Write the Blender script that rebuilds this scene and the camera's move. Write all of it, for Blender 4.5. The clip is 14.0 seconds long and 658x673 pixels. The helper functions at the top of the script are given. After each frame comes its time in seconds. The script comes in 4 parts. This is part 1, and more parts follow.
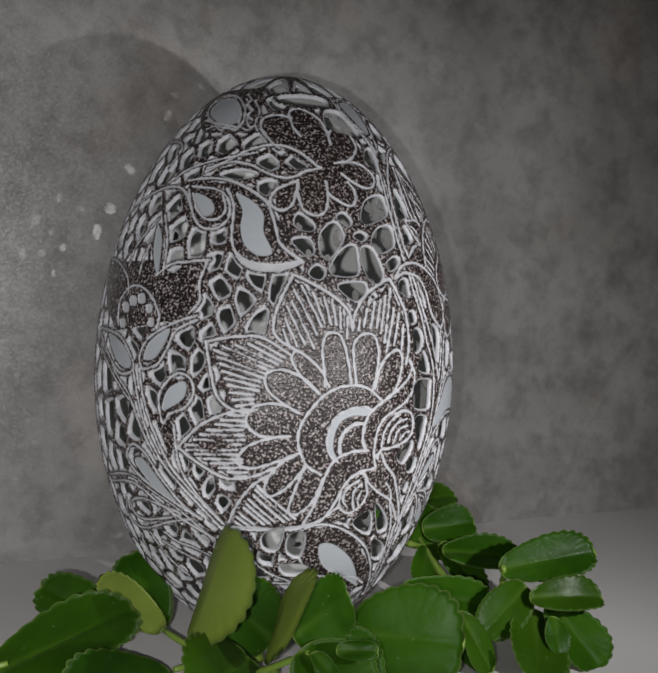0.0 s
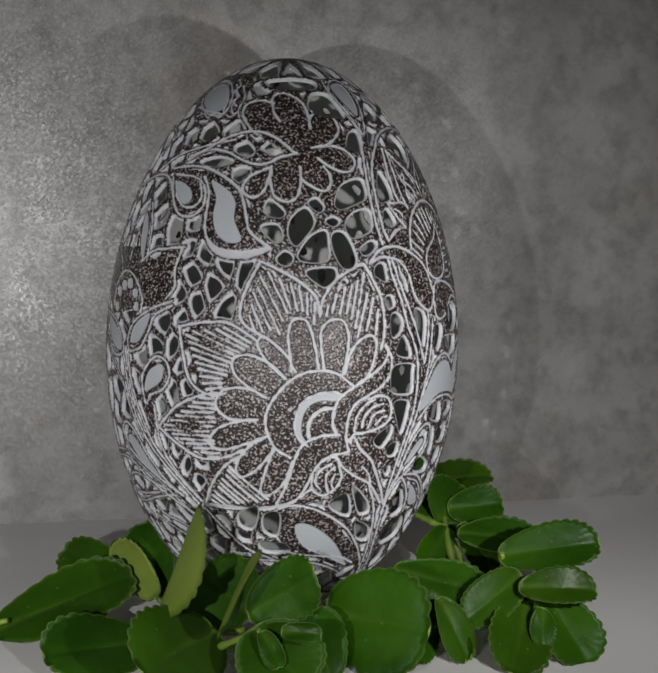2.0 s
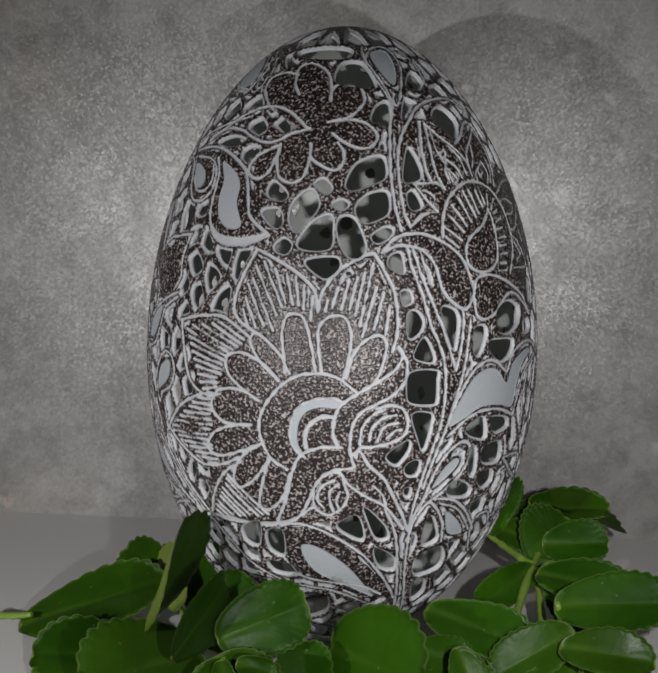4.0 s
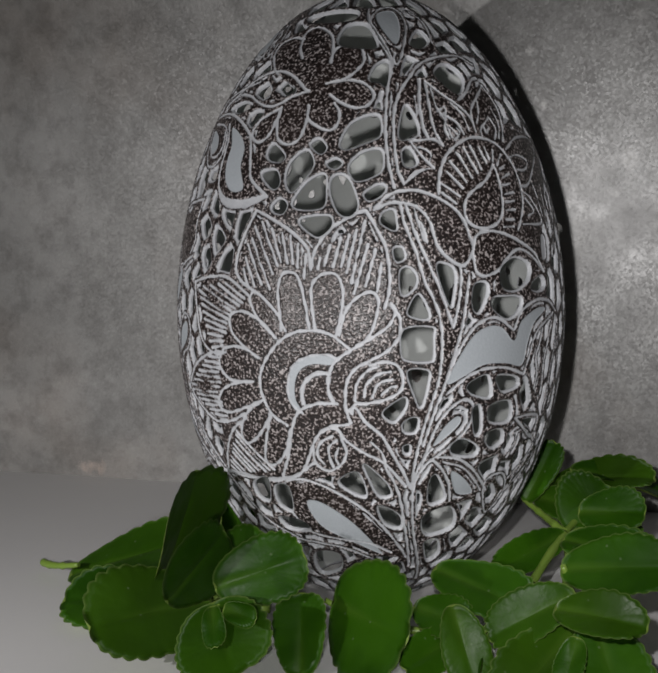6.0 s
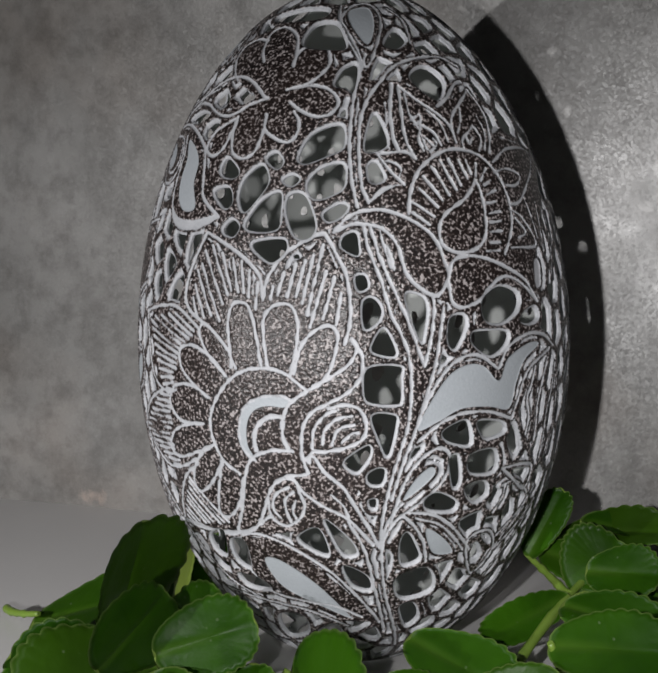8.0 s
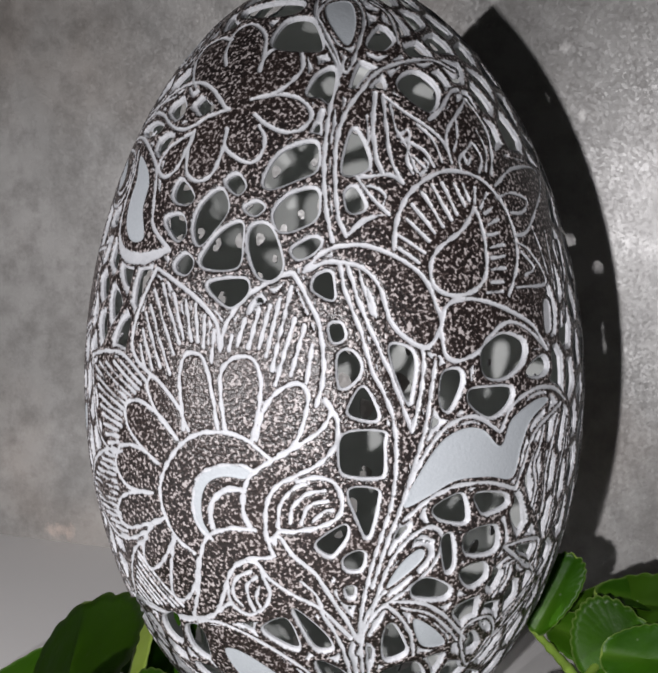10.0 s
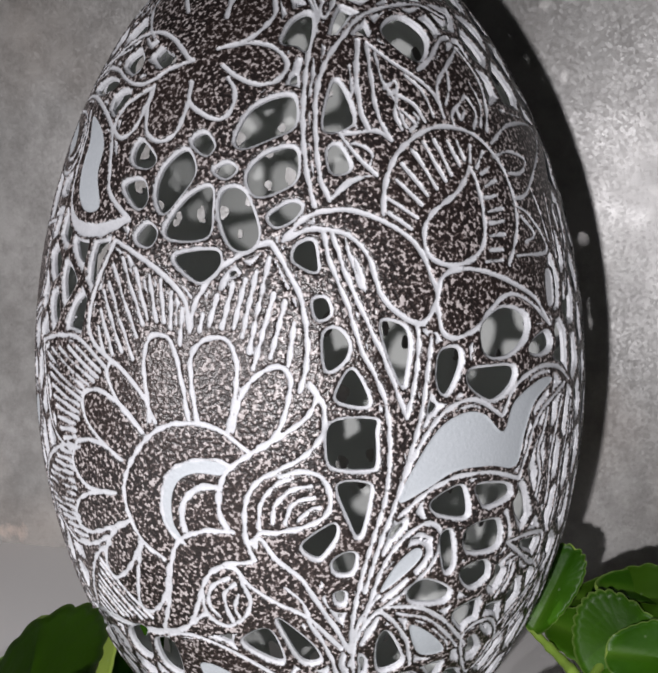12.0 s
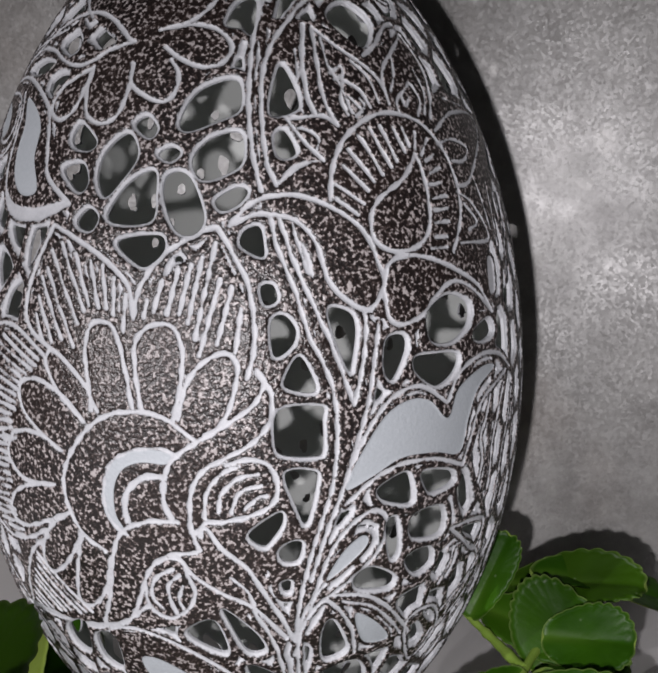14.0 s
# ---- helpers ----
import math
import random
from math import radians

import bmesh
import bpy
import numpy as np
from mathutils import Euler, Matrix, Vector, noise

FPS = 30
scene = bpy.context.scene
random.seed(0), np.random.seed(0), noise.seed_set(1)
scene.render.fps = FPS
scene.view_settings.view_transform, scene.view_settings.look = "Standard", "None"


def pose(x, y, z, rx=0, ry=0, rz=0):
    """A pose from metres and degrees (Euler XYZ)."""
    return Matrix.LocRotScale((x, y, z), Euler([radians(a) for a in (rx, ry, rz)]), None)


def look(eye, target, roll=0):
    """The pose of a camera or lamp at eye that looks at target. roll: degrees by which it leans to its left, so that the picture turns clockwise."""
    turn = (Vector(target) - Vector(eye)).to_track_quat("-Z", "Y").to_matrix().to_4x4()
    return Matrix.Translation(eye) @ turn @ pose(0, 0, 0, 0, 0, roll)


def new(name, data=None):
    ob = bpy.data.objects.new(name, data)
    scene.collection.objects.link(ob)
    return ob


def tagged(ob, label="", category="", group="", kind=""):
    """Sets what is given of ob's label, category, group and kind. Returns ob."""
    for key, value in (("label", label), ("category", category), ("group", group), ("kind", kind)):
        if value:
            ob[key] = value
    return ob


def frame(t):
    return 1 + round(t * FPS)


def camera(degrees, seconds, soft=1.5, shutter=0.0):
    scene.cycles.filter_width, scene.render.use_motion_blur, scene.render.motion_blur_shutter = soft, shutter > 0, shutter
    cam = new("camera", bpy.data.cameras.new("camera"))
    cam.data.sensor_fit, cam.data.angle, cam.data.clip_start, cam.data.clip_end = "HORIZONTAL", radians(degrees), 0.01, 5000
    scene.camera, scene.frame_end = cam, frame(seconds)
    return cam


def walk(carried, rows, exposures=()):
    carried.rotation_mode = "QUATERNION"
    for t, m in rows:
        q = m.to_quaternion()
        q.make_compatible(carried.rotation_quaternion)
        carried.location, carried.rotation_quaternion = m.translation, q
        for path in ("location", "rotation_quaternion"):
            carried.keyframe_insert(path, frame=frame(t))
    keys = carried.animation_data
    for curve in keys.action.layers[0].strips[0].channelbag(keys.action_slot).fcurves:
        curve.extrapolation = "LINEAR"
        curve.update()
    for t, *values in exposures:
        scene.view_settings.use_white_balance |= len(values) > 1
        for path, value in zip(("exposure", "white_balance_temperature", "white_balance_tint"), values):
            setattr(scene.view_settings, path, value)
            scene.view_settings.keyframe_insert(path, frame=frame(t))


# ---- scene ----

cam = camera(33.98, 14.0, soft=2.1)
PATH = [
    (0, (-0.1022, -0.2349, 0.0839), (0.0085, -0.0112, 0.0697), 1.96),
    (0.5, (-0.0903, -0.2414, 0.0881), (0.0107, -0.0136, 0.0679), 2.02),
    (1, (-0.0805, -0.2476, 0.0904), (0.0056, -0.0139, 0.0685), 1.75),
    (1.5, (-0.0676, -0.2530, 0.0871), (0.0051, -0.0148, 0.0652), 1.40),
    (2, (-0.0531, -0.2541, 0.0931), (0.0080, -0.0133, 0.0655), 1.26),
    (2.5, (-0.0350, -0.2548, 0.0892), (0.0102, -0.0100, 0.0658), 0.84),
    (3, (-0.0232, -0.2495, 0.0921), (0.0040, -0.0022, 0.0671), 0.95),
    (3.2, (-0.0129, -0.2457, 0.0915), (0.0035, 0.0024, 0.0656), 1.20),
    (5.3, (0.0455, -0.2264, 0.0886), (-0.0144, 0.0145, 0.0596), -0.63),
    (5.5, (0.0493, -0.2306, 0.0866), (-0.0129, 0.0099, 0.0589), -0.58),
    (6, (0.0560, -0.2303, 0.0837), (-0.0119, 0.0086, 0.0545), -0.59),
    (6.5, (0.0595, -0.2274, 0.0811), (-0.0169, 0.0089, 0.0527), -0.76),
    (7, (0.0658, -0.2212, 0.0833), (-0.0156, 0.0136, 0.0560), -0.63),
    (7.5, (0.0679, -0.2104, 0.0859), (-0.0143, 0.0242, 0.0587), -0.59),
    (8, (0.0699, -0.2009, 0.0858), (-0.0170, 0.0319, 0.0586), -0.69),
    (8.2, (0.0701, -0.1981, 0.0866), (-0.0184, 0.0341, 0.0592), -0.69),
    (10.3, (0.0618, -0.1671, 0.0929), (-0.0263, 0.0646, 0.0607), -0.45),
    (10.5, (0.0596, -0.1639, 0.0911), (-0.0269, 0.0683, 0.0581), -0.56),
    (11, (0.0578, -0.1592, 0.0878), (-0.0294, 0.0730, 0.0566), -0.98),
    (11.5, (0.0565, -0.1596, 0.0888), (-0.0234, 0.0751, 0.0566), -1.09),
    (12, (0.0555, -0.1586, 0.0897), (-0.0223, 0.0766, 0.0556), -1.23),
    (12.5, (0.0556, -0.1583, 0.0891), (-0.0219, 0.0770, 0.0552), -1.21),
    (13, (0.0547, -0.1588, 0.0894), (-0.0221, 0.0766, 0.0552), -1.18),
    (13.5, (0.0512, -0.1598, 0.0915), (-0.0227, 0.0765, 0.0570), -1.07),
    (14, (0.0510, -0.1589, 0.0884), (-0.0068, 0.0818, 0.0532), -0.68),
]
walk(cam, [(t, look(eye, aim, roll)) for t, eye, aim, roll in PATH],
     [(0, 0.06, 6500, 13), (3, -0.06, 6500, 11), (6.5, -0.16, 6500, 12), (7.3, -0.03, 6480, 12), (8.2, 0.18, 6450, 12), (10.3, 0.65, 6450, 15), (12.5, 0.66, 6450, 16), (13, 0.38, 6450, 17), (13.6, 0.30, 6450, 17), (14, 0.26, 6450, 17)])

# ---- world and light: a dim evening room, and stand-ins for the carried white torch ----
world = bpy.data.worlds.new("dim_room")
scene.world = world
world.use_nodes = True
world.node_tree.nodes["Background"].inputs[0].default_value = (0.9, 0.95, 1.0, 1)
world.node_tree.nodes["Background"].inputs[1].default_value = 0.004
# first and last: stops on its way past the egg, all lit at once
TORCH_STAND_INS = (
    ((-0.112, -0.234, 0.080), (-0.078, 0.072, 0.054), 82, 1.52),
    # added fill at a middle stop: a narrow cone to brighten the front leaves
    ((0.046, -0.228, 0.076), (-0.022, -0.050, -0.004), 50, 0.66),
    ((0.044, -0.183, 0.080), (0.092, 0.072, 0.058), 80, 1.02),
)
for eye, aim, cone, power in TORCH_STAND_INS:
    torch_stand_in = bpy.data.lights.new("torch_stand_in", "SPOT")
    torch_stand_in.shadow_soft_size, torch_stand_in.spot_size, torch_stand_in.spot_blend = 0.0016, radians(cone), 1.0
    torch_stand_in.energy, torch_stand_in.color = power, (1.0, 0.99, 0.975)
    new("torch_stand_in", torch_stand_in).matrix_world = look(eye, aim)


# ---- materials ----
def material(name, rough=0.5):
    m = bpy.data.materials.new(name)
    m.use_nodes = True
    m.node_tree.nodes["Principled BSDF"].inputs["Roughness"].default_value = rough
    return m, m.node_tree, m.node_tree.nodes["Principled BSDF"]


def node(tree, kind, **values):
    n = tree.nodes.new(kind)
    for key, value in values.items():
        n.inputs[key.replace("_", " ")].default_value = value
    return n


def coords(tree):
    return tree.nodes.new("ShaderNodeTexCoord").outputs["Object"]


def noise_tex(tree, scale, detail=4.0, rough=0.55):
    n = node(tree, "ShaderNodeTexNoise", Scale=scale, Detail=detail, Roughness=rough)
    tree.links.new(coords(tree), n.inputs["Vector"])
    return n.outputs["Fac"]


def ramp(tree, fac, *stops):
    n = tree.nodes.new("ShaderNodeValToRGB")
    while len(n.color_ramp.elements) < len(stops):
        n.color_ramp.elements.new(0.5)
    for e, (at, c) in zip(n.color_ramp.elements, stops):
        e.position, e.color = at, (*c, 1) if len(c) == 3 else c
    tree.links.new(fac, n.inputs["Fac"])
    return n.outputs["Color"]


def span(tree, value, a, b, c=0.0, d=1.0):
    n = tree.nodes.new("ShaderNodeMapRange")
    tree.links.new(value, n.inputs["Value"])
    for i, v in enumerate((a, b, c, d), 1):
        n.inputs[i].default_value = v
    return n.outputs["Result"]


def mix(tree, fac, a, b, blend="MIX"):
    n = tree.nodes.new("ShaderNodeMix")
    n.data_type, n.blend_type = "RGBA", blend
    for socket, v in ((n.inputs[0], fac), (n.inputs[6], a), (n.inputs[7], b)):
        if isinstance(v, (int, float)):
            socket.default_value = v
        elif isinstance(v, tuple):
            socket.default_value = (*v, 1)
        else:
            tree.links.new(v, socket)
    return n.outputs[2]


def bump(tree, b, height, strength, distance):
    n = node(tree, "ShaderNodeBump", Strength=strength, Distance=distance)
    tree.links.new(height, n.inputs["Height"])
    tree.links.new(n.outputs["Normal"], b.inputs["Normal"])


def attribute(tree, name):
    n = tree.nodes.new("ShaderNodeAttribute")
    n.attribute_name = name
    return n.outputs["Fac"]


# carved shell: dark granular skin, grey-blue middle layer, white lower layer
SHELL, nt, bsdf = material("carved_shell", 0.36)
grain = node(nt, "ShaderNodeTexNoise", Scale=1900.0, Detail=1.0, Roughness=0.5)
nt.links.new(coords(nt), grain.inputs["Vector"])
patch = noise_tex(nt, 60, 3)
skin = ramp(nt, grain.outputs["Fac"], (0.46, (0.012, 0.0092, 0.0088)), (0.55, (0.056, 0.042, 0.039)), (0.66, (0.39, 0.357, 0.352)))
skin = mix(nt, span(nt, patch, 0.45, 0.75, 0, 0.4), skin, (0.03, 0.018, 0.014), "MIX")
fine = noise_tex(nt, 2600, 2)
worn = span(nt, noise_tex(nt, 420, 3), 0.35, 0.65)
pale = mix(nt, worn, mix(nt, fine, (0.36, 0.374, 0.397), (0.485, 0.498, 0.52)), mix(nt, fine, (0.43, 0.443, 0.466), (0.545, 0.555, 0.578)))
mid = mix(nt, fine, (0.34, 0.37, 0.395), (0.42, 0.45, 0.475))
c = mix(nt, span(nt, attribute(nt, "grey_mm"), 0.06, -0.06), skin, mid)
ragged = nt.nodes.new("ShaderNodeMath")
ragged.operation = "ADD"
nt.links.new(attribute(nt, "white_mm"), ragged.inputs[0])
nt.links.new(span(nt, noise_tex(nt, 1500, 2), 0.25, 0.75, -0.11, 0.11), ragged.inputs[1])
c = mix(nt, span(nt, ragged.outputs[0], 0.07, -0.07), c, pale)
nt.links.new(c, bsdf.inputs["Base Color"])
bsdf.inputs["Specular IOR Level"].default_value = 0.5
flat_part = nt.nodes.new("ShaderNodeMath")
flat_part.operation = "MINIMUM"
nt.links.new(span(nt, attribute(nt, "grey_mm"), -0.06, 0.06, 0.25, 1.0), flat_part.inputs[0])
nt.links.new(span(nt, attribute(nt, "white_mm"), -0.09, 0.09, 0.12, 1.0), flat_part.inputs[1])
relief = nt.nodes.new("ShaderNodeMath")
relief.operation = "MULTIPLY"
nt.links.new(grain.outputs["Fac"], relief.inputs[0])
nt.links.new(flat_part.outputs[0], relief.inputs[1])
bump(nt, bsdf, relief.outputs[0], 0.6, 0.0003)
nt.links.new(span(nt, flat_part.outputs[0], 0.3, 1.0, 0.56, 0.36), bsdf.inputs["Roughness"])

INSIDE, nt, bsdf = material("shell_inside", 0.7)
nt.links.new(mix(nt, noise_tex(nt, 120, 4), (0.49, 0.51, 0.495), (0.58, 0.60, 0.585)), bsdf.inputs["Base Color"])
bump(nt, bsdf, noise_tex(nt, 900, 3), 0.15, 0.0004)

WALL, nt, bsdf = material("concrete_look_wall", 0.4)
cloud = ramp(nt, noise_tex(nt, 14, 9, 0.62), (0.3, (0.19, 0.187, 0.178)), (0.5, (0.30, 0.296, 0.285)), (0.7, (0.42, 0.413, 0.40)))
spots = ramp(nt, noise_tex(nt, 120, 6, 0.7), (0.34, (0.58, 0.57, 0.56)), (0.56, (1, 1, 1)))
warm = ramp(nt, noise_tex(nt, 22, 3), (0.5, (1, 1, 1)), (0.72, (1.0, 0.93, 0.88)))
c = mix(nt, 0.8, cloud, spots, "MULTIPLY")
c = mix(nt, 0.8, c, warm, "MULTIPLY")
# a worn pinkish patch low on the wall
away = nt.nodes.new("ShaderNodeVectorMath")
away.operation = "MULTIPLY_ADD"
nt.links.new(coords(nt), away.inputs[0])
away.inputs[1].default_value, away.inputs[2].default_value = (1.0, 0.0, 1.7), (0.108, 0.0, -0.006)
size = nt.nodes.new("ShaderNodeVectorMath")
size.operation = "LENGTH"
nt.links.new(away.outputs[0], size.inputs[0])
crumbled = nt.nodes.new("ShaderNodeMath")
crumbled.operation = "ADD"
nt.links.new(size.outputs["Value"], crumbled.inputs[0])
nt.links.new(span(nt, noise_tex(nt, 260, 4, 0.7), 0.3, 0.7, -0.003, 0.003), crumbled.inputs[1])
c = mix(nt, span(nt, crumbled.outputs[0], 0.0046, 0.0015, 0, 0.6), c, (0.55, 0.44, 0.38))
nt.links.new(c, bsdf.inputs["Base Color"])
nt.links.new(span(nt, noise_tex(nt, 90, 4), 0.3, 0.7, 0.35, 0.46), bsdf.inputs["Roughness"])
bsdf.inputs["Specular IOR Level"].default_value = 0.75
bsdf.inputs["IOR"].default_value = 1.6
# tiny mineral facets that glint in the torch light
facet = nt.nodes.new("ShaderNodeTexVoronoi")
facet.inputs["Scale"].default_value = 1600
nt.links.new(coords(nt), facet.inputs["Vector"])
tilt = nt.nodes.new("ShaderNodeNormalMap")
tilt.space = "OBJECT"
nt.links.new(mix(nt, 0.051, (0.5, 0.0, 0.5), facet.outputs["Color"]), tilt.inputs["Color"])
nt.links.new(tilt.outputs["Normal"], bsdf.inputs["Normal"])

TABLE, nt, bsdf = material("white_table", 0.45)
nt.links.new(mix(nt, noise_tex(nt, 18, 5), (0.72, 0.71, 0.705), (0.79, 0.78, 0.77)), bsdf.inputs["Base Color"])
bump(nt, bsdf, noise_tex(nt, 400, 3), 0.08, 0.0003)


def leaf_material(name, deep, light, rough):
    m, nt, bsdf = material(name, rough)
    c = mix(nt, span(nt, noise_tex(nt, 55, 4), 0.38, 0.62), deep, light)
    rnd = nt.nodes.new("ShaderNodeObjectInfo").outputs["Random"]
    c = mix(nt, span(nt, rnd, 0, 1, 0, 0.3), c, (deep[0] * 0.7, deep[1] * 0.62, deep[2] * 0.6))
    c = mix(nt, span(nt, rnd, 0.45, 1.0, 0, 0.22), c, (0.075, 0.125, 0.010))
    c = mix(nt, span(nt, attribute(nt, "vein"), 0.15, 0.9, 0, 0.26), c, (0.13, 0.24, 0.03))
    c = mix(nt, span(nt, attribute(nt, "rim"), 0.95, 1.0, 0, 0.75), c, (0.18, 0.27, 0.07))
    dots = nt.nodes.new("ShaderNodeTexVoronoi")
    dots.inputs["Scale"].default_value = 330
    nt.links.new(coords(nt), dots.inputs["Vector"])
    c = mix(nt, span(nt, dots.outputs["Distance"], 0.10, 0.06, 0, 0.25), c, (0.25, 0.32, 0.18))
    nt.links.new(c, bsdf.inputs["Base Color"])
    bsdf.inputs["Specular IOR Level"].default_value = 0.2
    nt.links.new(span(nt, noise_tex(nt, 160, 3), 0.3, 0.7, rough - 0.06, rough + 0.12), bsdf.inputs["Roughness"])
    bump(nt, bsdf, noise_tex(nt, 260, 4), 0.35, 0.0006)
    # light passes through the juicy blade
    glow = node(nt, "ShaderNodeBsdfTranslucent", Color=(0.16, 0.30, 0.02, 1))
    both = node(nt, "ShaderNodeMixShader", Fac=0.28)
    nt.links.new(bsdf.outputs[0], both.inputs[1])
    nt.links.new(glow.outputs[0], both.inputs[2])
    nt.links.new(both.outputs[0], nt.nodes["Material Output"].inputs[0])
    return m


LEAF = leaf_material("leaf_green", (0.016, 0.062, 0.002), (0.036, 0.118, 0.004), 0.40)
UNDER = leaf_material("leaf_underside", (0.27, 0.385, 0.055), (0.33, 0.45, 0.09), 0.48)
STEM, nt, bsdf = material("stem_green", 0.4)
nt.links.new(mix(nt, noise_tex(nt, 200, 3), (0.14, 0.24, 0.03), (0.20, 0.30, 0.05)), bsdf.inputs["Base Color"])


# ---- building helpers ----
def put(name, bm, mat, parent=None, label=""):
    me = bpy.data.meshes.new(name)
    bm.to_mesh(me)
    bm.free()
    me.materials.append(mat)
    ob = new(name, me)
    ob.parent = parent
    return tagged(ob, label)


def slab(name, size, at, mat, bevel=0.0):
    bm = bmesh.new()
    bmesh.ops.create_cube(bm, size=1, matrix=Matrix.Translation(at) @ Matrix.Diagonal((*size, 1)))
    if bevel:
        bmesh.ops.bevel(bm, geom=bm.edges[:], offset=bevel, segments=2, affect="EDGES")
    return put(name, bm, mat)


# ---- setting ----
WALL_Y = 0.0720
tagged(slab("wall_north", (2.4, 0.1, 1.8), (0, WALL_Y + 0.05, 0.78), WALL), "mottled grey concrete-look wall behind the table", "wall", kind="structure")
tagged(slab("table", (1.6, 0.8, 0.03), (0, WALL_Y - 0.396, -0.015), TABLE, 0.003), "plain white tabletop against the grey wall", "table", kind="structure")

# ---- carved egg: profile, grid and engraving ----
EGG_Z, EGG_C, EGG_A, EGG_K, EGG_K2 = 0.0638, 0.066, 0.0421, 0.0481, -0.0253


def profile(th):
    u = np.cos(th)
    return EGG_A * np.sin(th) * (1 - EGG_K * u + EGG_K2 * u * u), EGG_Z + EGG_C * u


th_fine = np.linspace(0.0, math.pi, 4001)
r_f, z_f = profile(th_fine)
arc = np.concatenate([[0], np.cumsum(np.hypot(np.diff(r_f), np.diff(z_f)))])
foot = np.nonzero(z_f > 0.0006)[0][-1]
ROWS = 640
th = np.interp(np.linspace(0.0006, arc[foot], ROWS), arc, th_fine)
lon = np.concatenate([np.arange(-100, 118, 0.33), np.arange(118, 260, 0.9)])
COLS = len(lon)
R, Z = profile(th)
dr, dz = np.gradient(R), np.gradient(Z)
norm = np.hypot(dr, dz)
NR, NZ = -dz / norm, dr / norm
LAM = np.radians(lon)
# millimetres; lon 0 faces the -y side
X = np.stack([R[:, None] * np.sin(LAM), -R[:, None] * np.cos(LAM), np.repeat(Z[:, None], COLS, 1)], -1) * 1000
NRM = np.stack([NR[:, None] * np.sin(LAM), -NR[:, None] * np.cos(LAM), np.repeat(NZ[:, None], COLS, 1)], -1)
WHITE = np.full((ROWS, COLS), 9.0)
GREY = np.full((ROWS, COLS), 9.0)
HOLE = np.full((ROWS, COLS), 9.0)
FREE = np.ones((ROWS, COLS), bool)
Zmm, Zs = Z * 1000, (Z * 1000)[::-1]


def on_egg(pts):
    """Points of (longitude, height in mm) on the shell, in mm."""
    r = np.interp(pts[:, 1], Zs, R[::-1]) * 1000
    a = np.radians(pts[:, 0])
    return np.stack([r * np.sin(a), -r * np.cos(a), pts[:, 1]], -1)


def smooth(values, closed):
    """A soft curve through a few control points."""
    p = np.array(values, float).reshape(-1, 2)
    if len(p) < 3:
        return p
    if closed:
        p = np.concatenate([p[-1:], p, p[:2]])
    else:
        p = np.concatenate([2 * p[:1] - p[1:2], p, 2 * p[-1:] - p[-2:-1]])
    s = np.linspace(0, 1, 6, endpoint=False)[:, None]
    out = []
    for i in range(1, len(p) - 2):
        a, b, c, d = p[i - 1 : i + 3]
        out.append(0.5 * (2 * b + (c - a) * s + (2 * a - 5 * b + 4 * c - d) * s**2 + (3 * b - a - 3 * c + d) * s**3))
    if not closed:
        out.append(p[-2:-1])
    return np.concatenate(out)


def window(p, pad):
    wide = np.degrees(pad / max(6.0, 1000 * np.interp(p[:, 1].max(), Zs, R[::-1])))
    rows = np.nonzero((Zmm > p[:, 1].min() - pad) & (Zmm < p[:, 1].max() + pad))[0]
    cols = np.nonzero((lon > p[:, 0].min() - wide) & (lon < p[:, 0].max() + wide))[0]
    if not len(rows) or not len(cols):
        return None
    return slice(rows[0], rows[-1] + 1), slice(cols[0], cols[-1] + 1)


def reach(p, win, closed):
    """Distance in mm of the window's nodes from a curve."""
    q = on_egg(p)
    if closed:
        q = np.concatenate([q, q[:1]])
    x = X[win]
    best = np.full(x.shape[:2], 99.0)
    for a, b in zip(q[:-1], q[1:]):
        ab = b - a
        t = np.clip(((x - a) @ ab) / max(ab @ ab, 1e-9), 0, 1)
        best = np.minimum(best, ((x - a - t[..., None] * ab) ** 2).sum(-1))
    return np.sqrt(best)


def inside(p, win):
    gx, gy = np.meshgrid(lon[win[1]], Zmm[win[0]])
    odd = np.zeros(gx.shape, bool)
    for (ax, ay), (bx, by) in zip(p, np.roll(p, -1, 0)):
        if ay != by:
            odd ^= ((ay > gy) != (by > gy)) & (gx < ax + (gy - ay) / (by - ay) * (bx - ax))
    return odd


def stroke(width, values, closed):
    p = smooth(values, closed)
    win = window(p, 2.2)
    if win:
        # hand-held cutter: the width wavers a little along the line
        waver = 0.07 * np.sin(X[win][..., 2] * 2.3 + X[win][..., 0] * 1.7)
        WHITE[win] = np.minimum(WHITE[win], reach(p, win, closed) - width * 0.5 + waver)


def line(width, *values):
    stroke(width * 0.65, values, False)


def loop(width, *values):
    stroke(width * 0.65, values, True)


SEEDS = []


def cell(a, z):
    """The middle of one cut-out cell."""
    SEEDS.append(on_egg(np.array([[a, z]]))[0])


def region(values, field):
    p = smooth(values, True)
    win = window(p, 2.2)
    if win:
        d = reach(p, win, True)
        field[win] = np.minimum(field[win], np.where(inside(p, win), -d, d))


def flat(*values):
    region(values, GREY)


def white(*values):
    region(values, WHITE)


def hole(*values):
    region(values, HOLE)


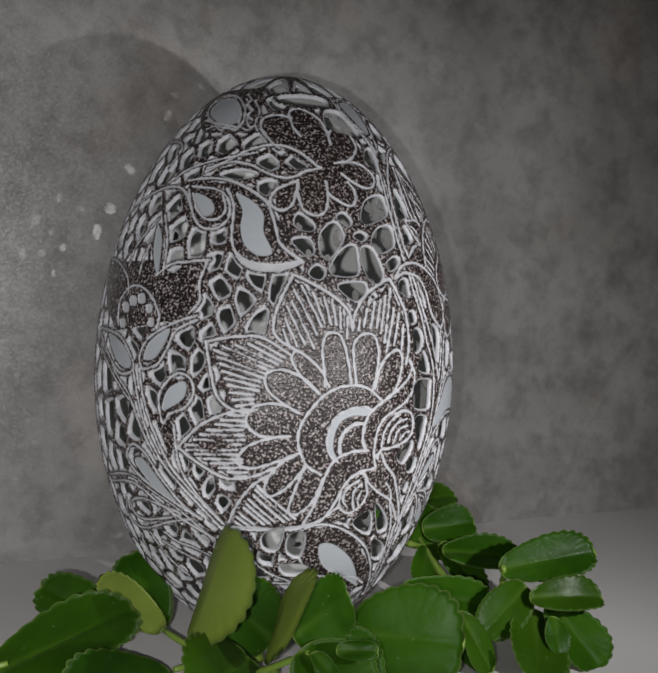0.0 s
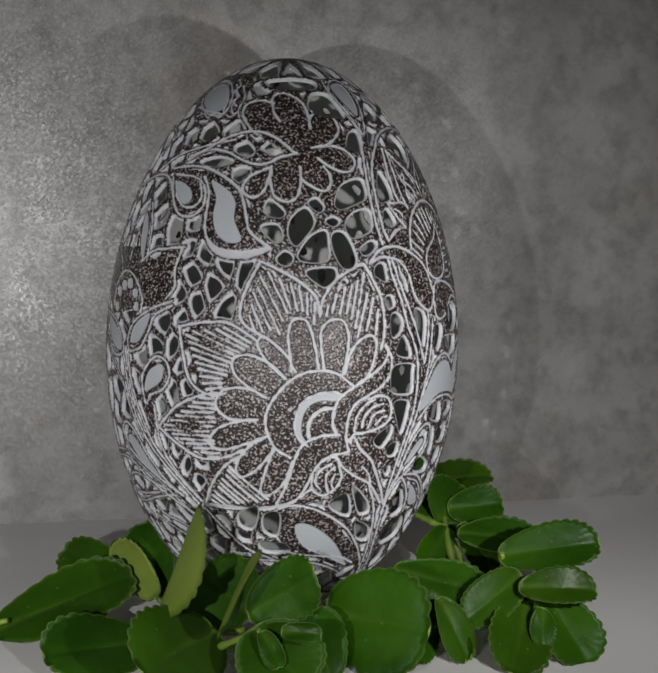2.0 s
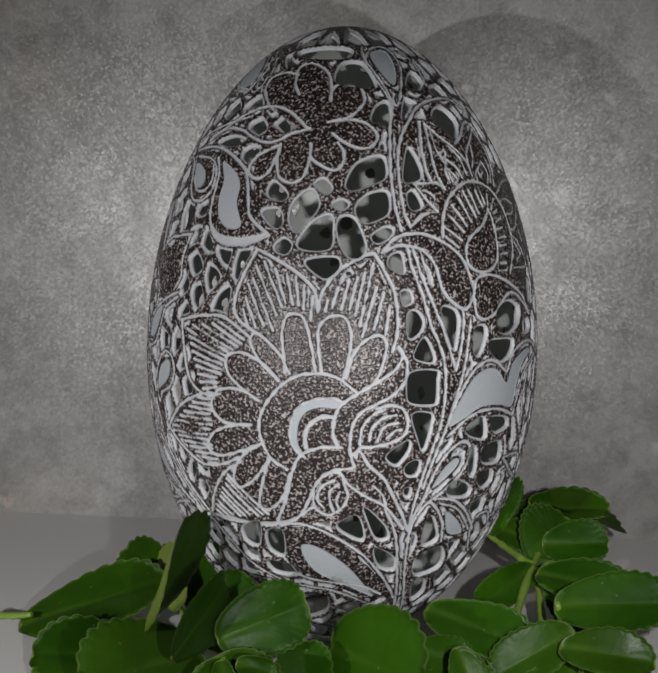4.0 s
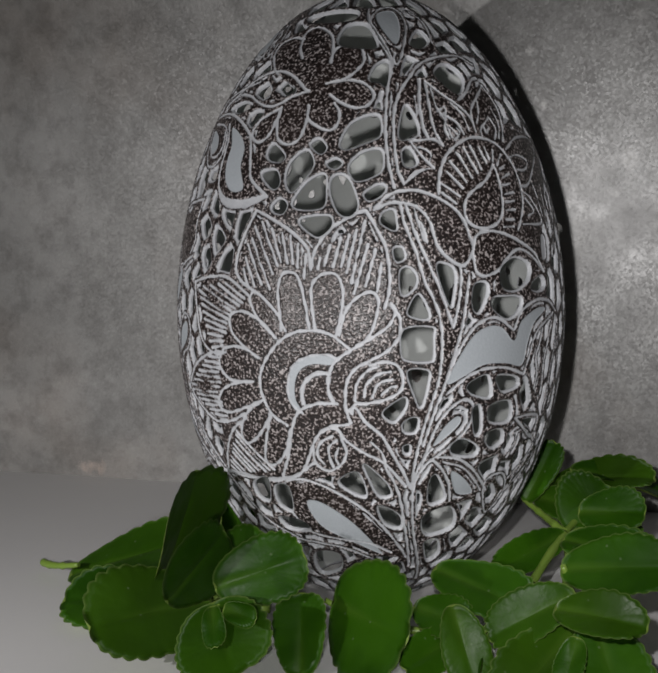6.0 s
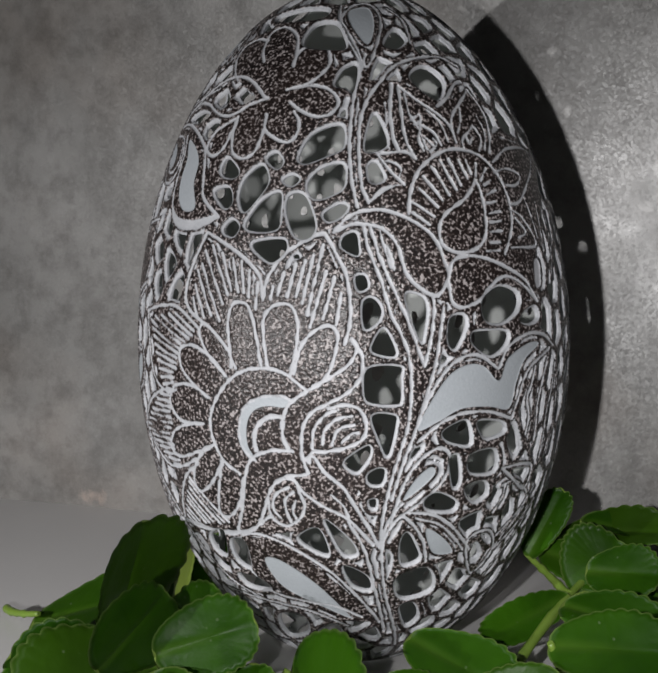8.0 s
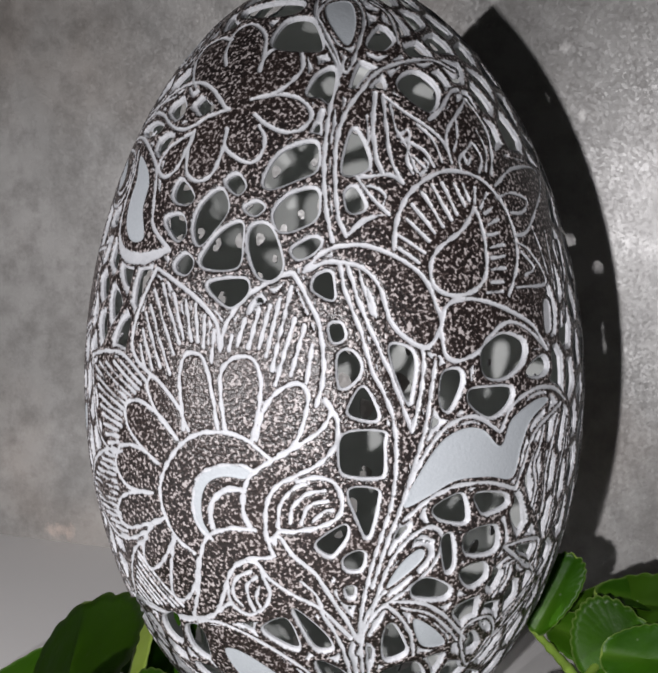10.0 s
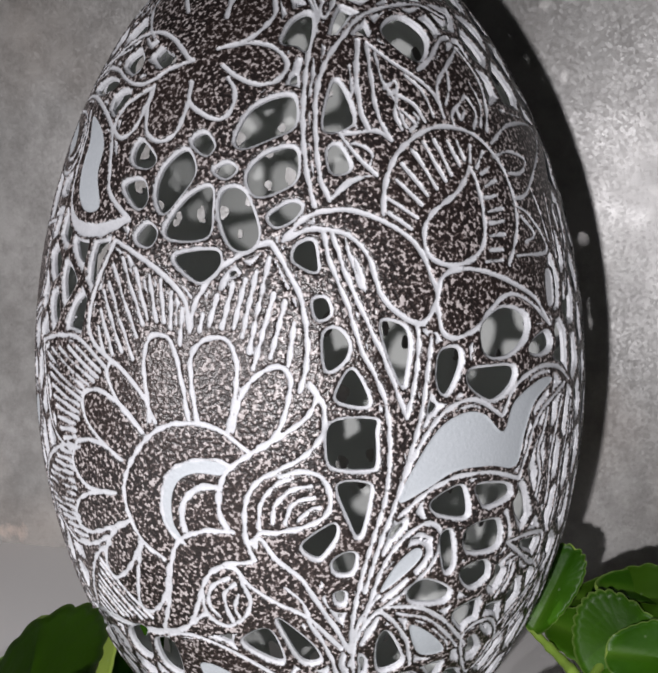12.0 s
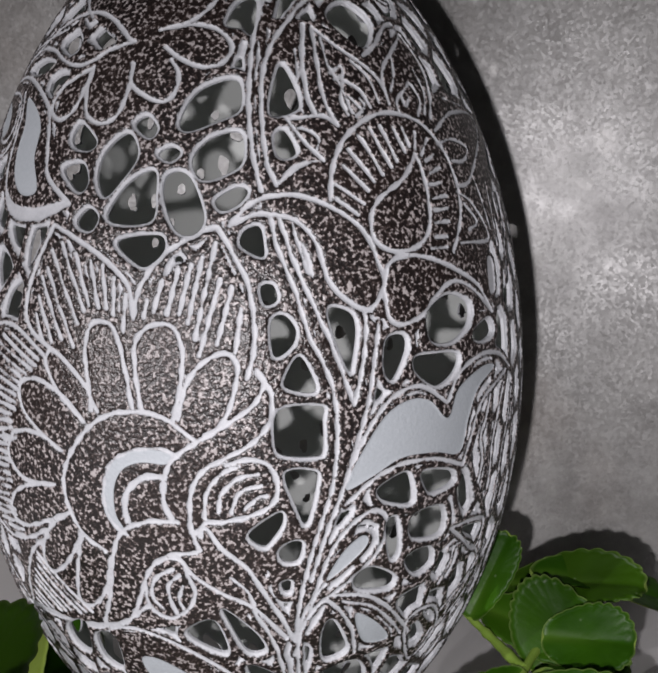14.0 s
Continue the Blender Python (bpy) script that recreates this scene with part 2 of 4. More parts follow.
def drawn(*values):
    p = np.array(values, float).reshape(-1, 2)
    win = window(p, 0.5)
    FREE[win] &= ~inside(p, win)


# top flower
line(.9, -8.6, 106.2, -16.8, 109.6, -26.4, 110.8, -35.4, 109.9, -41.6, 108.3, -53.6, 104.6)
line(.9, -7.8, 106.2, -14, 105.3, -18.6, 104, -24, 103.7, -30.3, 105, -35.6, 106.3, -43.9, 106.8, -53.6, 105.5)
line(.9, -17.2, 103.3, -25, 101, -26.9, 98.2, -23.3, 96.7, -19.6, 98, -17.9, 101.2, -17.2, 103.3)
line(.9, -17.2, 103.3, -17.3, 100, -15.5, 97.1, -11.1, 96, -7.9, 97.3, -6.6, 100.5, -6.8, 103.4)
line(.9, -6.8, 103.4, -6.3, 100.9, -2.7, 99.3, 1.5, 98.4, 3.8, 99.6, 4.1, 102, 2.1, 103.6)
line(.9, -19.1, 117.2, -26.9, 117.8, -33.5, 116.9, -33.9, 114.7, -29, 111.8, -24.5, 110.1)
line(.9, -15.2, 113, -18.5, 115.3, -20, 118.6, -14.2, 119.6, -6, 118.1, -2.3, 115.7, -1.5, 111.7)
line(.9, -1.5, 111.7, -0.7, 114.3, 4.7, 115.4, 10.4, 114.6, 11.9, 112, 9, 109.8, 4.4, 108.2, -1.8, 107.5)
line(.9, -1.8, 107.5, 6, 108, 12.2, 107.3, 15.5, 105.2, 13.5, 103.1, 9.3, 102.6, 4.3, 103.6, 0.3, 105.2)
# crown
hole(-26.3, 122.6, -8, 123.3, 7, 122.7, 2.7, 120.8, -20.6, 121.1)
hole(0.3, 115.7, 2.2, 119.5, 12.8, 119.7, 17.6, 115.5, 14.1, 114.6)
loop(.7, 14.8, 120.6, 21, 123.2, 31.5, 123.3, 34.2, 120.3, 29.8, 115.5, 24.8, 111.1, 21.5, 114.6, 17.7, 118.2)
flat(18, 121.6, 29.2, 122.7, 30.6, 119.7, 26.8, 115.5, 23.2, 116.4)
line(.7, 13.9, 123.2, 14.6, 119.2, 21.9, 112.8, 22.6, 109.3)
line(.7, 40.1, 122.9, 45.7, 120.6, 44.3, 115.8)
hole(32.9, 115.6, 39.4, 118.5, 43.1, 116.7, 37.5, 114.8)
# foot
line(.8, 27.6, 14.6, 20.2, 20.4, 12.8, 25.6, 3.8, 29.8, -4.9, 32.2, -11.9, 31.7, -15.1, 29.1)
line(.8, -15.1, 29.1, -13.5, 25.3, -8.4, 20.7, 2.1, 19.3, 12.8, 18.4, 21.1, 16)
flat(-6.8, 27.3, -1.8, 27.6, 7.2, 23.6, 16, 17.3, 17.8, 15.6, 8.2, 18.4, -3.2, 22.1)
line(.8, -29, 18.5, -13.2, 18.2, 3.2, 17.1, 16.4, 13.8)
line(.8, 37.7, 7.5, 28.7, 20, 26.2, 30, 27.3, 35.4, 30.6, 38.8)
line(.8, 29.9, 12.1, 25.3, 21.3, 21.7, 30.2, 17.5, 35.8)
hole(16.1, 27, 22.4, 24.9, 23.6, 21.9, 18.4, 23)
hole(31.2, 24, 39.8, 25.7, 43.4, 20.9, 33.8, 19.7)
hole(34, 17.5, 38, 18.3, 41.9, 14.6, 38.6, 12.6)
hole(-9.1, 14.7, 0.2, 15.3, -0.7, 11, -12.1, 8.9)
hole(-25.5, 29.9, -19.5, 31.5, -21.2, 26.5, -25.5, 27)
hole(-17.1, 29.8, -12.4, 30.2, -13, 24.9, -17.3, 26)
hole(-19.1, 22.8, -10.8, 22.6, -8.4, 20.7, -17.1, 20.5)
line(.8, -38.2, 31.1, -30.8, 25.3, -24.1, 21.2, -13.2, 18.2)
# tear leaves
line(.9, -60.1, 102.9, -48.8, 103.3, -38.2, 102, -28.4, 98.5, -25.1, 94.1, -22.9, 89.8, -16.1, 86.3)
line(.9, -42.7, 101, -39.2, 97.4, -38.3, 90.3, -35, 86.9, -29.6, 84.8, -23.3, 84.5, -16.1, 86.3)
flat(-39.2, 100.1, -32.7, 98.4, -28.8, 95.8, -28.4, 92.2, -25.4, 88, -29.9, 87.4, -34.1, 89.5, -36, 93, -36, 96.5)
white(-37.3, 88.6, -32.4, 86.4, -24.6, 85.9, -16.3, 86.8, -22, 84.6, -29.6, 84.2, -34.9, 85.8)
line(.8, -58.6, 101, -53.6, 95.5, -49.2, 92.8, -43.2, 92.9, -40.2, 95.6, -42.1, 99.2, -47.7, 101, -57, 101.5)
line(.8, -43.8, 99.6, -41.9, 96.5, -44.4, 94.6, -48.3, 94.6, -52.3, 96.4, -56.1, 100.1)
flat(-55.2, 100.1, -48.3, 98.7, -45.8, 96.4, -48.5, 95.1, -52.2, 96.9)
line(.8, -70.3, 102.6, -60.5, 105.8, -44.1, 108, -33.6, 109)
hole(-46.6, 104.2, -39.2, 105.2, -32.4, 104.3, -38.6, 103.3)
line(.8, -96, 96, -80, 100, -67.9, 101.6, -60.4, 100.6, -55.4, 97.3)
# crown leaf and beads
line(.7, -72.5, 118.1, -77.3, 121.6, -62.1, 122.8, -48.3, 118.6, -46.1, 115.4)
line(.7, -70, 117, -54.8, 115.5, -44.5, 114.9)
line(.6, -49.1, 121.9, -42.3, 119.1, -42.4, 116.5, -38.7, 114.4)
line(.6, -42, 121.3, -36.8, 118.6, -37.4, 115.9, -35.3, 113.9)
line(.7, -103.6, 106.2, -103, 111.7, -84.3, 112.4, -73.5, 110.5, -75.2, 106.1)
# side flower
line(.8, -63, 82.8, -57.8, 85.1, -51.6, 85.7, -44.4, 86.2)
line(.8, -45.1, 86.2, -46.9, 81.4, -46.2, 77.9, -49.2, 75.2)
line(.8, -78.2, 71.5, -79.2, 77, -73.2, 80.3, -65.4, 79.2, -59.7, 74.9, -59.9, 71.8)
white(-73.7, 78, -70.6, 78.1, -69.9, 76.3, -73, 76.2)
white(-69.5, 78.6, -66.8, 78.7, -66.1, 76.9, -68.9, 76.8)
white(-65.2, 76.5, -62.9, 76.6, -62.5, 75, -64.8, 74.9)
white(-63.5, 73.7, -61.5, 73.8, -61.2, 72.2, -63.2, 72.1)
white(-77.1, 76.5, -74.1, 76.6, -73.3, 74.8, -76.3, 74.7)
white(-77.4, 73, -74.6, 73.1, -74.1, 71.5, -76.8, 71.4)
line(.7, -104.3, 86.2, -88.1, 85.3, -78.4, 82.5, -74.9, 78.9)
flat(-68, 93.2, -63.9, 90, -62.5, 82.8, -66.4, 87.3)
line(.7, -66, 95.5, -61.6, 90, -60.4, 82.9)
line(.7, -78.3, 84.4, -76.5, 89.1, -68.6, 94.6)
line(.7, -71, 82.7, -70.8, 86.3, -69.1, 89.1)
line(.8, -64.7, 63.1, -65.9, 65.7, -62.9, 69.5, -54.6, 72.9, -46.5, 74.9)
line(.8, -46.3, 74, -52.9, 71.6, -55.4, 68, -58.9, 64.3, -64.7, 63.1)
flat(-64, 65.4, -61.9, 69.1, -55.2, 72, -56.3, 68.9, -59.8, 65.6)
loop(.8, -93.2, 70.4, -77.6, 69.7, -70.9, 66.4, -68.4, 62.9, -74.8, 61.6, -82.2, 64.8, -89, 68.2)
flat(-83.7, 69.8, -74.6, 68, -69.6, 64.6, -70.4, 63, -75, 63.4, -80.3, 66.3)
line(.8, -68.4, 62.9, -66.3, 57.6, -63, 50.6, -57.3, 43.8, -49.1, 38, -38, 30.2)
line(.8, -65.6, 63.1, -63.6, 56.9, -59.7, 50, -54.2, 43.2, -45, 36.5, -37.2, 31.2)
line(.7, -78.7, 62.2, -70.2, 57.3, -64.9, 50.5, -59.6, 44.5)
line(.7, -91.1, 67.1, -79.5, 61.3, -70.2, 56.4)
loop(.8, -56.4, 52.5, -57.8, 57.3, -55.6, 60.6, -51.3, 63, -47.2, 61.9, -46.4, 58.9, -49, 56.1, -54, 54.5)
flat(-56.6, 55.2, -54.8, 59.3, -50.5, 61.3, -48.5, 60.9, -49.1, 58.3, -52.5, 56.3)
line(.8, -52.6, 52.3, -52.2, 47.9, -51.2, 43.4, -47.4, 39.1, -38.5, 32.1)
loop(.8, -73.5, 44.1, -69.4, 46.9, -63.9, 45.1, -58.1, 40, -51.2, 35, -45.7, 32.6, -52.8, 34.9, -63.8, 38.5, -71, 41.5)
flat(-69.4, 43.1, -65.1, 44, -58.3, 39.1, -54.2, 35.7, -62.1, 38.2)
line(.7, -91.8, 37.6, -74.1, 39.8, -64.2, 37.5, -53.1, 33.9, -42.1, 28)
line(.7, -90.9, 36.3, -72.5, 38.1, -59.8, 34.2, -42, 28.5)
loop(.7, -76.9, 33.2, -69.4, 35, -59.8, 34.2, -53.4, 32.9, -70.2, 30.1, -76.1, 30.8)
line(.7, -79.4, 33.8, -82.4, 29.5, -73.5, 27.7, -57.4, 31, -48.7, 32.4)
line(.7, -61.7, 28.1, -57.7, 26.5, -50.9, 25.7, -44.7, 24.2)
line(.7, -64.2, 25.8, -55.4, 23.7, -48.8, 22.3)
line(.7, -77.9, 25, -75.4, 18.1, -67.7, 13.7)
line(.7, -70.1, 27.1, -64.2, 21.7, -57.2, 18.2)
# outer petals
line(.9, -43.2, 69.8, -35.8, 70.9, -28.6, 71.2, -23.9, 70)
line(.9, -43.2, 69.8, -41.5, 64.3, -38.8, 58.4, -32.7, 56, -28, 56.6)
line(.9, -51.5, 47.7, -43.8, 52.9, -35.1, 55.9, -29.1, 56.6)
line(.9, -51.5, 47.7, -44.1, 44.4, -36.4, 42.1, -28.8, 42.8, -22.8, 44.8)
line(.9, -37.1, 31.4, -34, 36.2, -28.8, 41, -22.7, 43.9)
line(.9, -37.1, 31.4, -27.5, 31.1, -16.7, 31.8, -8.6, 33.1, -2.2, 36.2)
line(.95, -40.6, 68.1, -25.9, 64.8)
line(.95, -39.5, 66.8, -26.1, 63.9)
line(.95, -38.5, 65.5, -26.3, 63)
line(.95, -38.1, 64, -27.4, 62.2)
line(.95, -37.1, 62.6, -27.6, 61.3)
line(.95, -36, 61.3, -27.7, 60.4)
line(.95, -35.7, 59.8, -28.9, 59.6)
line(.95, -34.7, 58.4, -29, 58.7)
line(.95, -33.7, 57.1, -29.2, 57.8)
line(.95, -38.3, 69, -24.2, 65.2)
line(.95, -34.6, 69.4, -22.8, 65.8)
line(.95, -31, 69.7, -21.4, 66.4)
line(.95, -28.1, 69.9, -21, 67.2)
line(.95, -24.6, 70.2, -19.5, 67.9)
line(.95, -36.1, 55.3, -31.3, 55.3)
line(.95, -37.8, 54.2, -31.1, 54.2)
line(.95, -39.7, 53.2, -30.9, 53.2)
line(.95, -42.2, 51.9, -31.7, 52.4)
line(.95, -44.1, 50.9, -31.6, 51.3)
line(.95, -46.1, 49.7, -31.4, 50.3)
line(.95, -48.9, 48.4, -32.2, 49.4)
line(.95, -48.6, 47.4, -33.5, 48.2)
line(.95, -45.9, 46.7, -32.7, 47.3)
line(.95, -43.2, 45.9, -31.9, 46.3)
line(.95, -41.3, 45, -32, 45.6)
line(.95, -38.8, 44.2, -31.2, 44.6)
line(.95, -36.2, 43.4, -30.4, 43.6)
line(.95, -34.4, 42.4, -30.6, 42.8)
line(.95, -27.4, 40.8, -15.9, 33.8)
line(.95, -28, 39.9, -17.6, 33.5)
line(.95, -28.7, 38.9, -19.3, 33.2)
line(.95, -30.1, 37.8, -22.1, 33.1)
line(.95, -30.8, 36.9, -23.8, 32.8)
line(.95, -31.5, 35.9, -25.4, 32.4)
line(.95, -33, 34.8, -28.3, 32.3)
line(.95, -33.8, 33.8, -30, 31.9)
line(.95, -34.6, 32.8, -31.7, 31.6)
cell(-40.4, 80.7)
cell(-32.2, 78.3)
cell(-29.5, 82.7)
cell(-37.5, 85.5)
cell(-23.4, 81.3)
cell(-44, 76.3)
cell(-38.6, 74.3)
cell(-42.1, 71.6)
cell(-28.8, 74.1)
cell(-49.9, 70)
cell(-51.5, 65.2)
cell(-45.1, 65)
cell(-42.4, 61.7)
cell(-58.7, 62.1)
cell(-60.2, 57.6)
cell(-45, 55.9)
cell(-40.4, 57.4)
cell(-49.8, 51.6)
cell(-50.3, 44.8)
cell(-44.9, 43.4)
cell(-42.1, 40.4)
cell(-48.8, 39.4)
cell(-37.9, 37.4)
cell(-37.1, 40.7)
cell(-49.7, 89.7)
cell(-42.6, 90.7)
cell(-58.7, 91.4)
cell(-57.6, 86.9)
cell(-63.1, 97.3)
cell(-42.4, 86.7)
cell(-48.9, 110.9)
cell(-35.1, 110.9)
cell(-72.5, 112.4)
cell(-65, 107.8)
cell(-29, 120.8)
cell(-28.8, 101.6)
cell(-73.7, 53.8)
cell(-68.4, 50.2)
cell(-75.9, 48.5)
# large flower
line(.95, -9.1, 43.3, -14, 45.7, -16.5, 50.5, -15.2, 54.7, -10.7, 59, -6, 61.2, -1, 61.7, 3.6, 61.1, 8.8, 58.3)
line(.95, -9.4, 61.6, -9.9, 65.1, -10.5, 68.8, -9.5, 71.8, -7, 72.4, -4.7, 71.2, -3, 67, -1.8, 62.2)
line(.95, -0.2, 62.1, -1.1, 66.5, -1, 70.2, 1.8, 72.1, 5.2, 71.9, 6.9, 69.3, 6.4, 64.6, 5.1, 60.6)
line(.95, 5.9, 60.9, 7.5, 65.2, 10.4, 67.8, 14, 68.8, 15.8, 67.3, 15, 63.7, 13.2, 60.5, 10.2, 58.9)
line(.9, -8.3, 61.6, -10.9, 64.8, -15.4, 67.8, -18.1, 68.5, -18.9, 66.5, -15.9, 63.3, -11.1, 60.1)
line(.9, -11.1, 60.1, -14.9, 62.9, -21, 64.7, -25.5, 64, -25.7, 61.1, -22.1, 58.6, -16.1, 56)
line(.9, -16.6, 56, -21.5, 57.8, -28.5, 57.3, -31, 54.1, -27.8, 51.5, -22.9, 51.2, -18.6, 51.4)
line(.9, -18.6, 51.4, -25.9, 50.5, -31.4, 48.5, -33.2, 45.4, -29.3, 44.5, -23.5, 45.7, -16.1, 47.9)
line(.9, -16.1, 47.9, -21.6, 45.3, -25.3, 41.3, -24.2, 38.6, -19.3, 40.4, -15, 44.1, -14.2, 45.1)
line(.9, -14.1, 44.8, -16.2, 40.9, -18.1, 35.4, -14.7, 35, -10.8, 37.8, -8.4, 42.5)
flat(-8.3, 49, -7.7, 53.1, -4.7, 56.1, 0.3, 57.2, 4.9, 56.6, 3.7, 55.4, -0.6, 55.5, -4, 54.5, -5.9, 52.1, -6.1, 48.6, -4.3, 46.2, -6.1, 46.3)
line(.6, -4.2, 45.9, -7.2, 47.7, -8.2, 50.8, -6.6, 54.9, -2.1, 56.9, 2.7, 57.3, 5.7, 56.4)
line(1.3, -4, 47.8, -4.2, 50.4, -2.5, 52.6, 0.4, 53.8, 3.3, 53.7)
line(.7, 3.6, 53.8, 3, 51, 4.3, 48.2)
line(.95, 8.7, 58.1, 13.1, 60, 18.2, 62.6, 20, 65.2, 19, 66.8)
line(.95, 18.9, 66.5, 21.1, 63.9, 20.8, 60.5, 17.7, 57.9, 13, 56, 9.7, 54.6, 7.6, 51.8, 7.3, 47.2, 8.5, 44.4)
line(.95, 8.7, 58.1, 4.9, 56.1, 3, 53.2, 2.9, 50.4, 4.2, 47.9)
line(.95, 8.7, 46.1, 9.6, 47.9, 14.1, 48.3, 19.3, 49.4, 21.8, 51.3, 21.2, 54.6, 18, 56, 13.7, 55.4)
line(.8, 9.7, 48.7, 10.2, 51.8, 12.9, 54.3, 15.8, 55.2)
line(.8, 12, 49.4, 12.8, 51.9, 15.8, 53.8, 18.7, 54.1)
line(.8, 14.2, 49.4, 15.7, 51.9, 19.3, 52.7)
line(.8, 16.4, 49.7, 18.6, 51.1, 20, 51.3)
line(.95, 5, 48, 0.2, 48, -5.2, 46.4, -7.7, 43.2, -10, 37.3, -13.1, 32.6)
line(.95, 7.7, 44, 2.9, 43.5, -0.9, 41.4, -3.6, 37.4, -6.7, 33.8, -12.8, 31.9, -19.4, 31.2, -28.1, 31.6, -39.1, 31.3)
loop(.8, 4.8, 43, 1.1, 42.7, -2, 40.1, -2, 36.3, 1.2, 34.6, 4.9, 35.6, 7, 38.3, 5.8, 41.2)
line(.8, 3.4, 41.7, -0.2, 40.2, -1.2, 37.6, 0.6, 35.9)
line(.8, 4.5, 40.9, 2.1, 39.2, 2.5, 36.7, 3.1, 35.5)
line(.7, 4.9, 39.4, 3.9, 37.4, 4.6, 36.2)
line(.95, 8, 46.7, 9.9, 47.3, 12.4, 44.5, 16.8, 41.6, 19.8, 37.9, 22.1, 35.3, 25.6, 30.6)
line(.95, 4.8, 43, 7.3, 40.7, 11.9, 38.4, 16.5, 36.7, 19.7, 34.7, 23.8, 31.3)
line(.7, 13.6, 40.6, 16.6, 38.5, 18.1, 35.4)
line(.95, -19, 83.8, -22.5, 78.7, -24.3, 74.2, -23.1, 71, -17.6, 68.5)
line(.95, -19, 83.8, -12.9, 81.9, -6.7, 79.5, -2.5, 76.5, -1.5, 72.8)
line(.95, -1.5, 72.8, -0.4, 76.5, 3.3, 80.1, 7.9, 82.2, 12.7, 83.6)
line(.95, 12.7, 83.6, 14.8, 81.1, 17.7, 77, 18.7, 71.9, 18.3, 68.3, 17.2, 65.7)
line(.85, -21.6, 72.7, -19.9, 69.7)
line(.85, -21.1, 74.9, -17.6, 69.6)
line(.85, -20.7, 77.4, -15.5, 70)
line(.85, -19.4, 78.5, -12.9, 69.3)
line(.85, -18.7, 80.7, -12.1, 72)
line(.85, -16.6, 81.6, -10.8, 73.6)
line(.85, -13.2, 80.3, -9.9, 74.2)
line(.85, -10, 79.5, -8, 74)
line(.85, -7.6, 79, -6.4, 74)
line(.85, -5.2, 77.5, -5.1, 73.3)
line(.85, -2.9, 75.7, -3.3, 71.2)
line(.95, 0.9, 74.9, 0.4, 73.1)
line(.95, 3.5, 77.3, 2.1, 73.7)
line(.95, 6.2, 78.6, 4.4, 73.4)
line(.95, 8.4, 79.1, 6.4, 73.4)
line(.95, 10.3, 80.1, 7.9, 72.4)
line(.95, 12.5, 81.6, 9, 70.4)
line(.95, 13.3, 77.5, 9.7, 68.6)
line(.95, 15.2, 76.5, 12.6, 69.9)
line(.95, 16.6, 74, 15.5, 68.8)
# chain of holes
hole(17.4, 83.1, 20, 83.6, 20.7, 81.5, 20.5, 80, 18.1, 80.6, 16.6, 81.6)
hole(19.9, 76.5, 22, 76.7, 22.6, 74.9, 20.5, 74.4)
hole(21.5, 72.4, 23.7, 73.1, 25.6, 71.3, 24.7, 69.3, 21.8, 68.3)
hole(23.5, 65.7, 26, 68.2, 28.5, 65, 28.1, 63.7, 23.8, 64.4)
hole(22.4, 61.8, 29.5, 62, 29.8, 60.3, 29.8, 56.5, 28.7, 55.8, 23, 56.2, 21.6, 57.8)
hole(23.3, 54, 28.3, 54, 28.7, 52.2, 27, 47.2, 25.1, 49.6)
hole(17, 46.3, 22.2, 49, 22.9, 47.6, 21.4, 45.7, 19.5, 44.5)
hole(22.3, 43.9, 24.4, 45, 26.3, 44.7, 25.6, 42.3, 22.9, 42.4)
hole(22.7, 39.4, 24.3, 39.6, 24.3, 38.1, 23.1, 38.2)
hole(4.7, 32.6, 9.8, 34.2, 12.2, 30, 10.8, 29.2, 5.7, 31)
hole(12, 35.9, 17.9, 32.1, 19.6, 29.4, 16.1, 29.4, 13, 33.4)
# stems
line(.9, 24.7, 113.4, 20.8, 107.5, 19.2, 101.9, 18.7, 96.6, 19.4, 91.3, 20.5, 87.7)
line(.9, 28.1, 108.1, 24.7, 105.8, 21.9, 101.9, 21.2, 96.5, 21.7, 91.3, 23.2, 88.2)
line(.8, 28.1, 108.1, 33.5, 111, 41.9, 112.7, 54.2, 113.5, 62.2, 112)
line(.95, 14.8, 83.6, 18.6, 86.2, 23.2, 87.1, 28.6, 86.8, 34, 85.2, 38.5, 82.8, 40.8, 79.1, 41.7, 76.5, 39.8, 74, 37.4, 73.3, 33.7, 74.9, 31.6, 76.8, 30.6, 78.8, 29.7, 81.4, 26.8, 83.8, 23.1, 84.8, 19.3, 84.9, 14.8, 83.6)
line(.85, 21.9, 84.8, 22.9, 81, 25.6, 75.9, 27.6, 70.7, 30.3, 66.5, 31.7, 62.8, 32, 57.5, 31.3, 52.1, 29.6, 47.7, 27.5, 42, 26.1, 36.5, 25.6, 31.3)
line(.85, 23.4, 84.6, 25.8, 78.9, 28.5, 74.3, 31.8, 68.6, 35, 61.9)
white(27, 81.5, 28.4, 79.9, 28.8, 77.3, 27.9, 78.4)
line(.6, 25.7, 83.8, 26.6, 81, 27.9, 77.9)
line(.85, 35, 61.9, 36.6, 66.3, 37.6, 70.9, 37.4, 73)
line(.85, 40, 71.4, 38.9, 67.2, 37.6, 62, 35.4, 56.8, 32.9, 50.9, 30.4, 45.9, 28, 39.5)
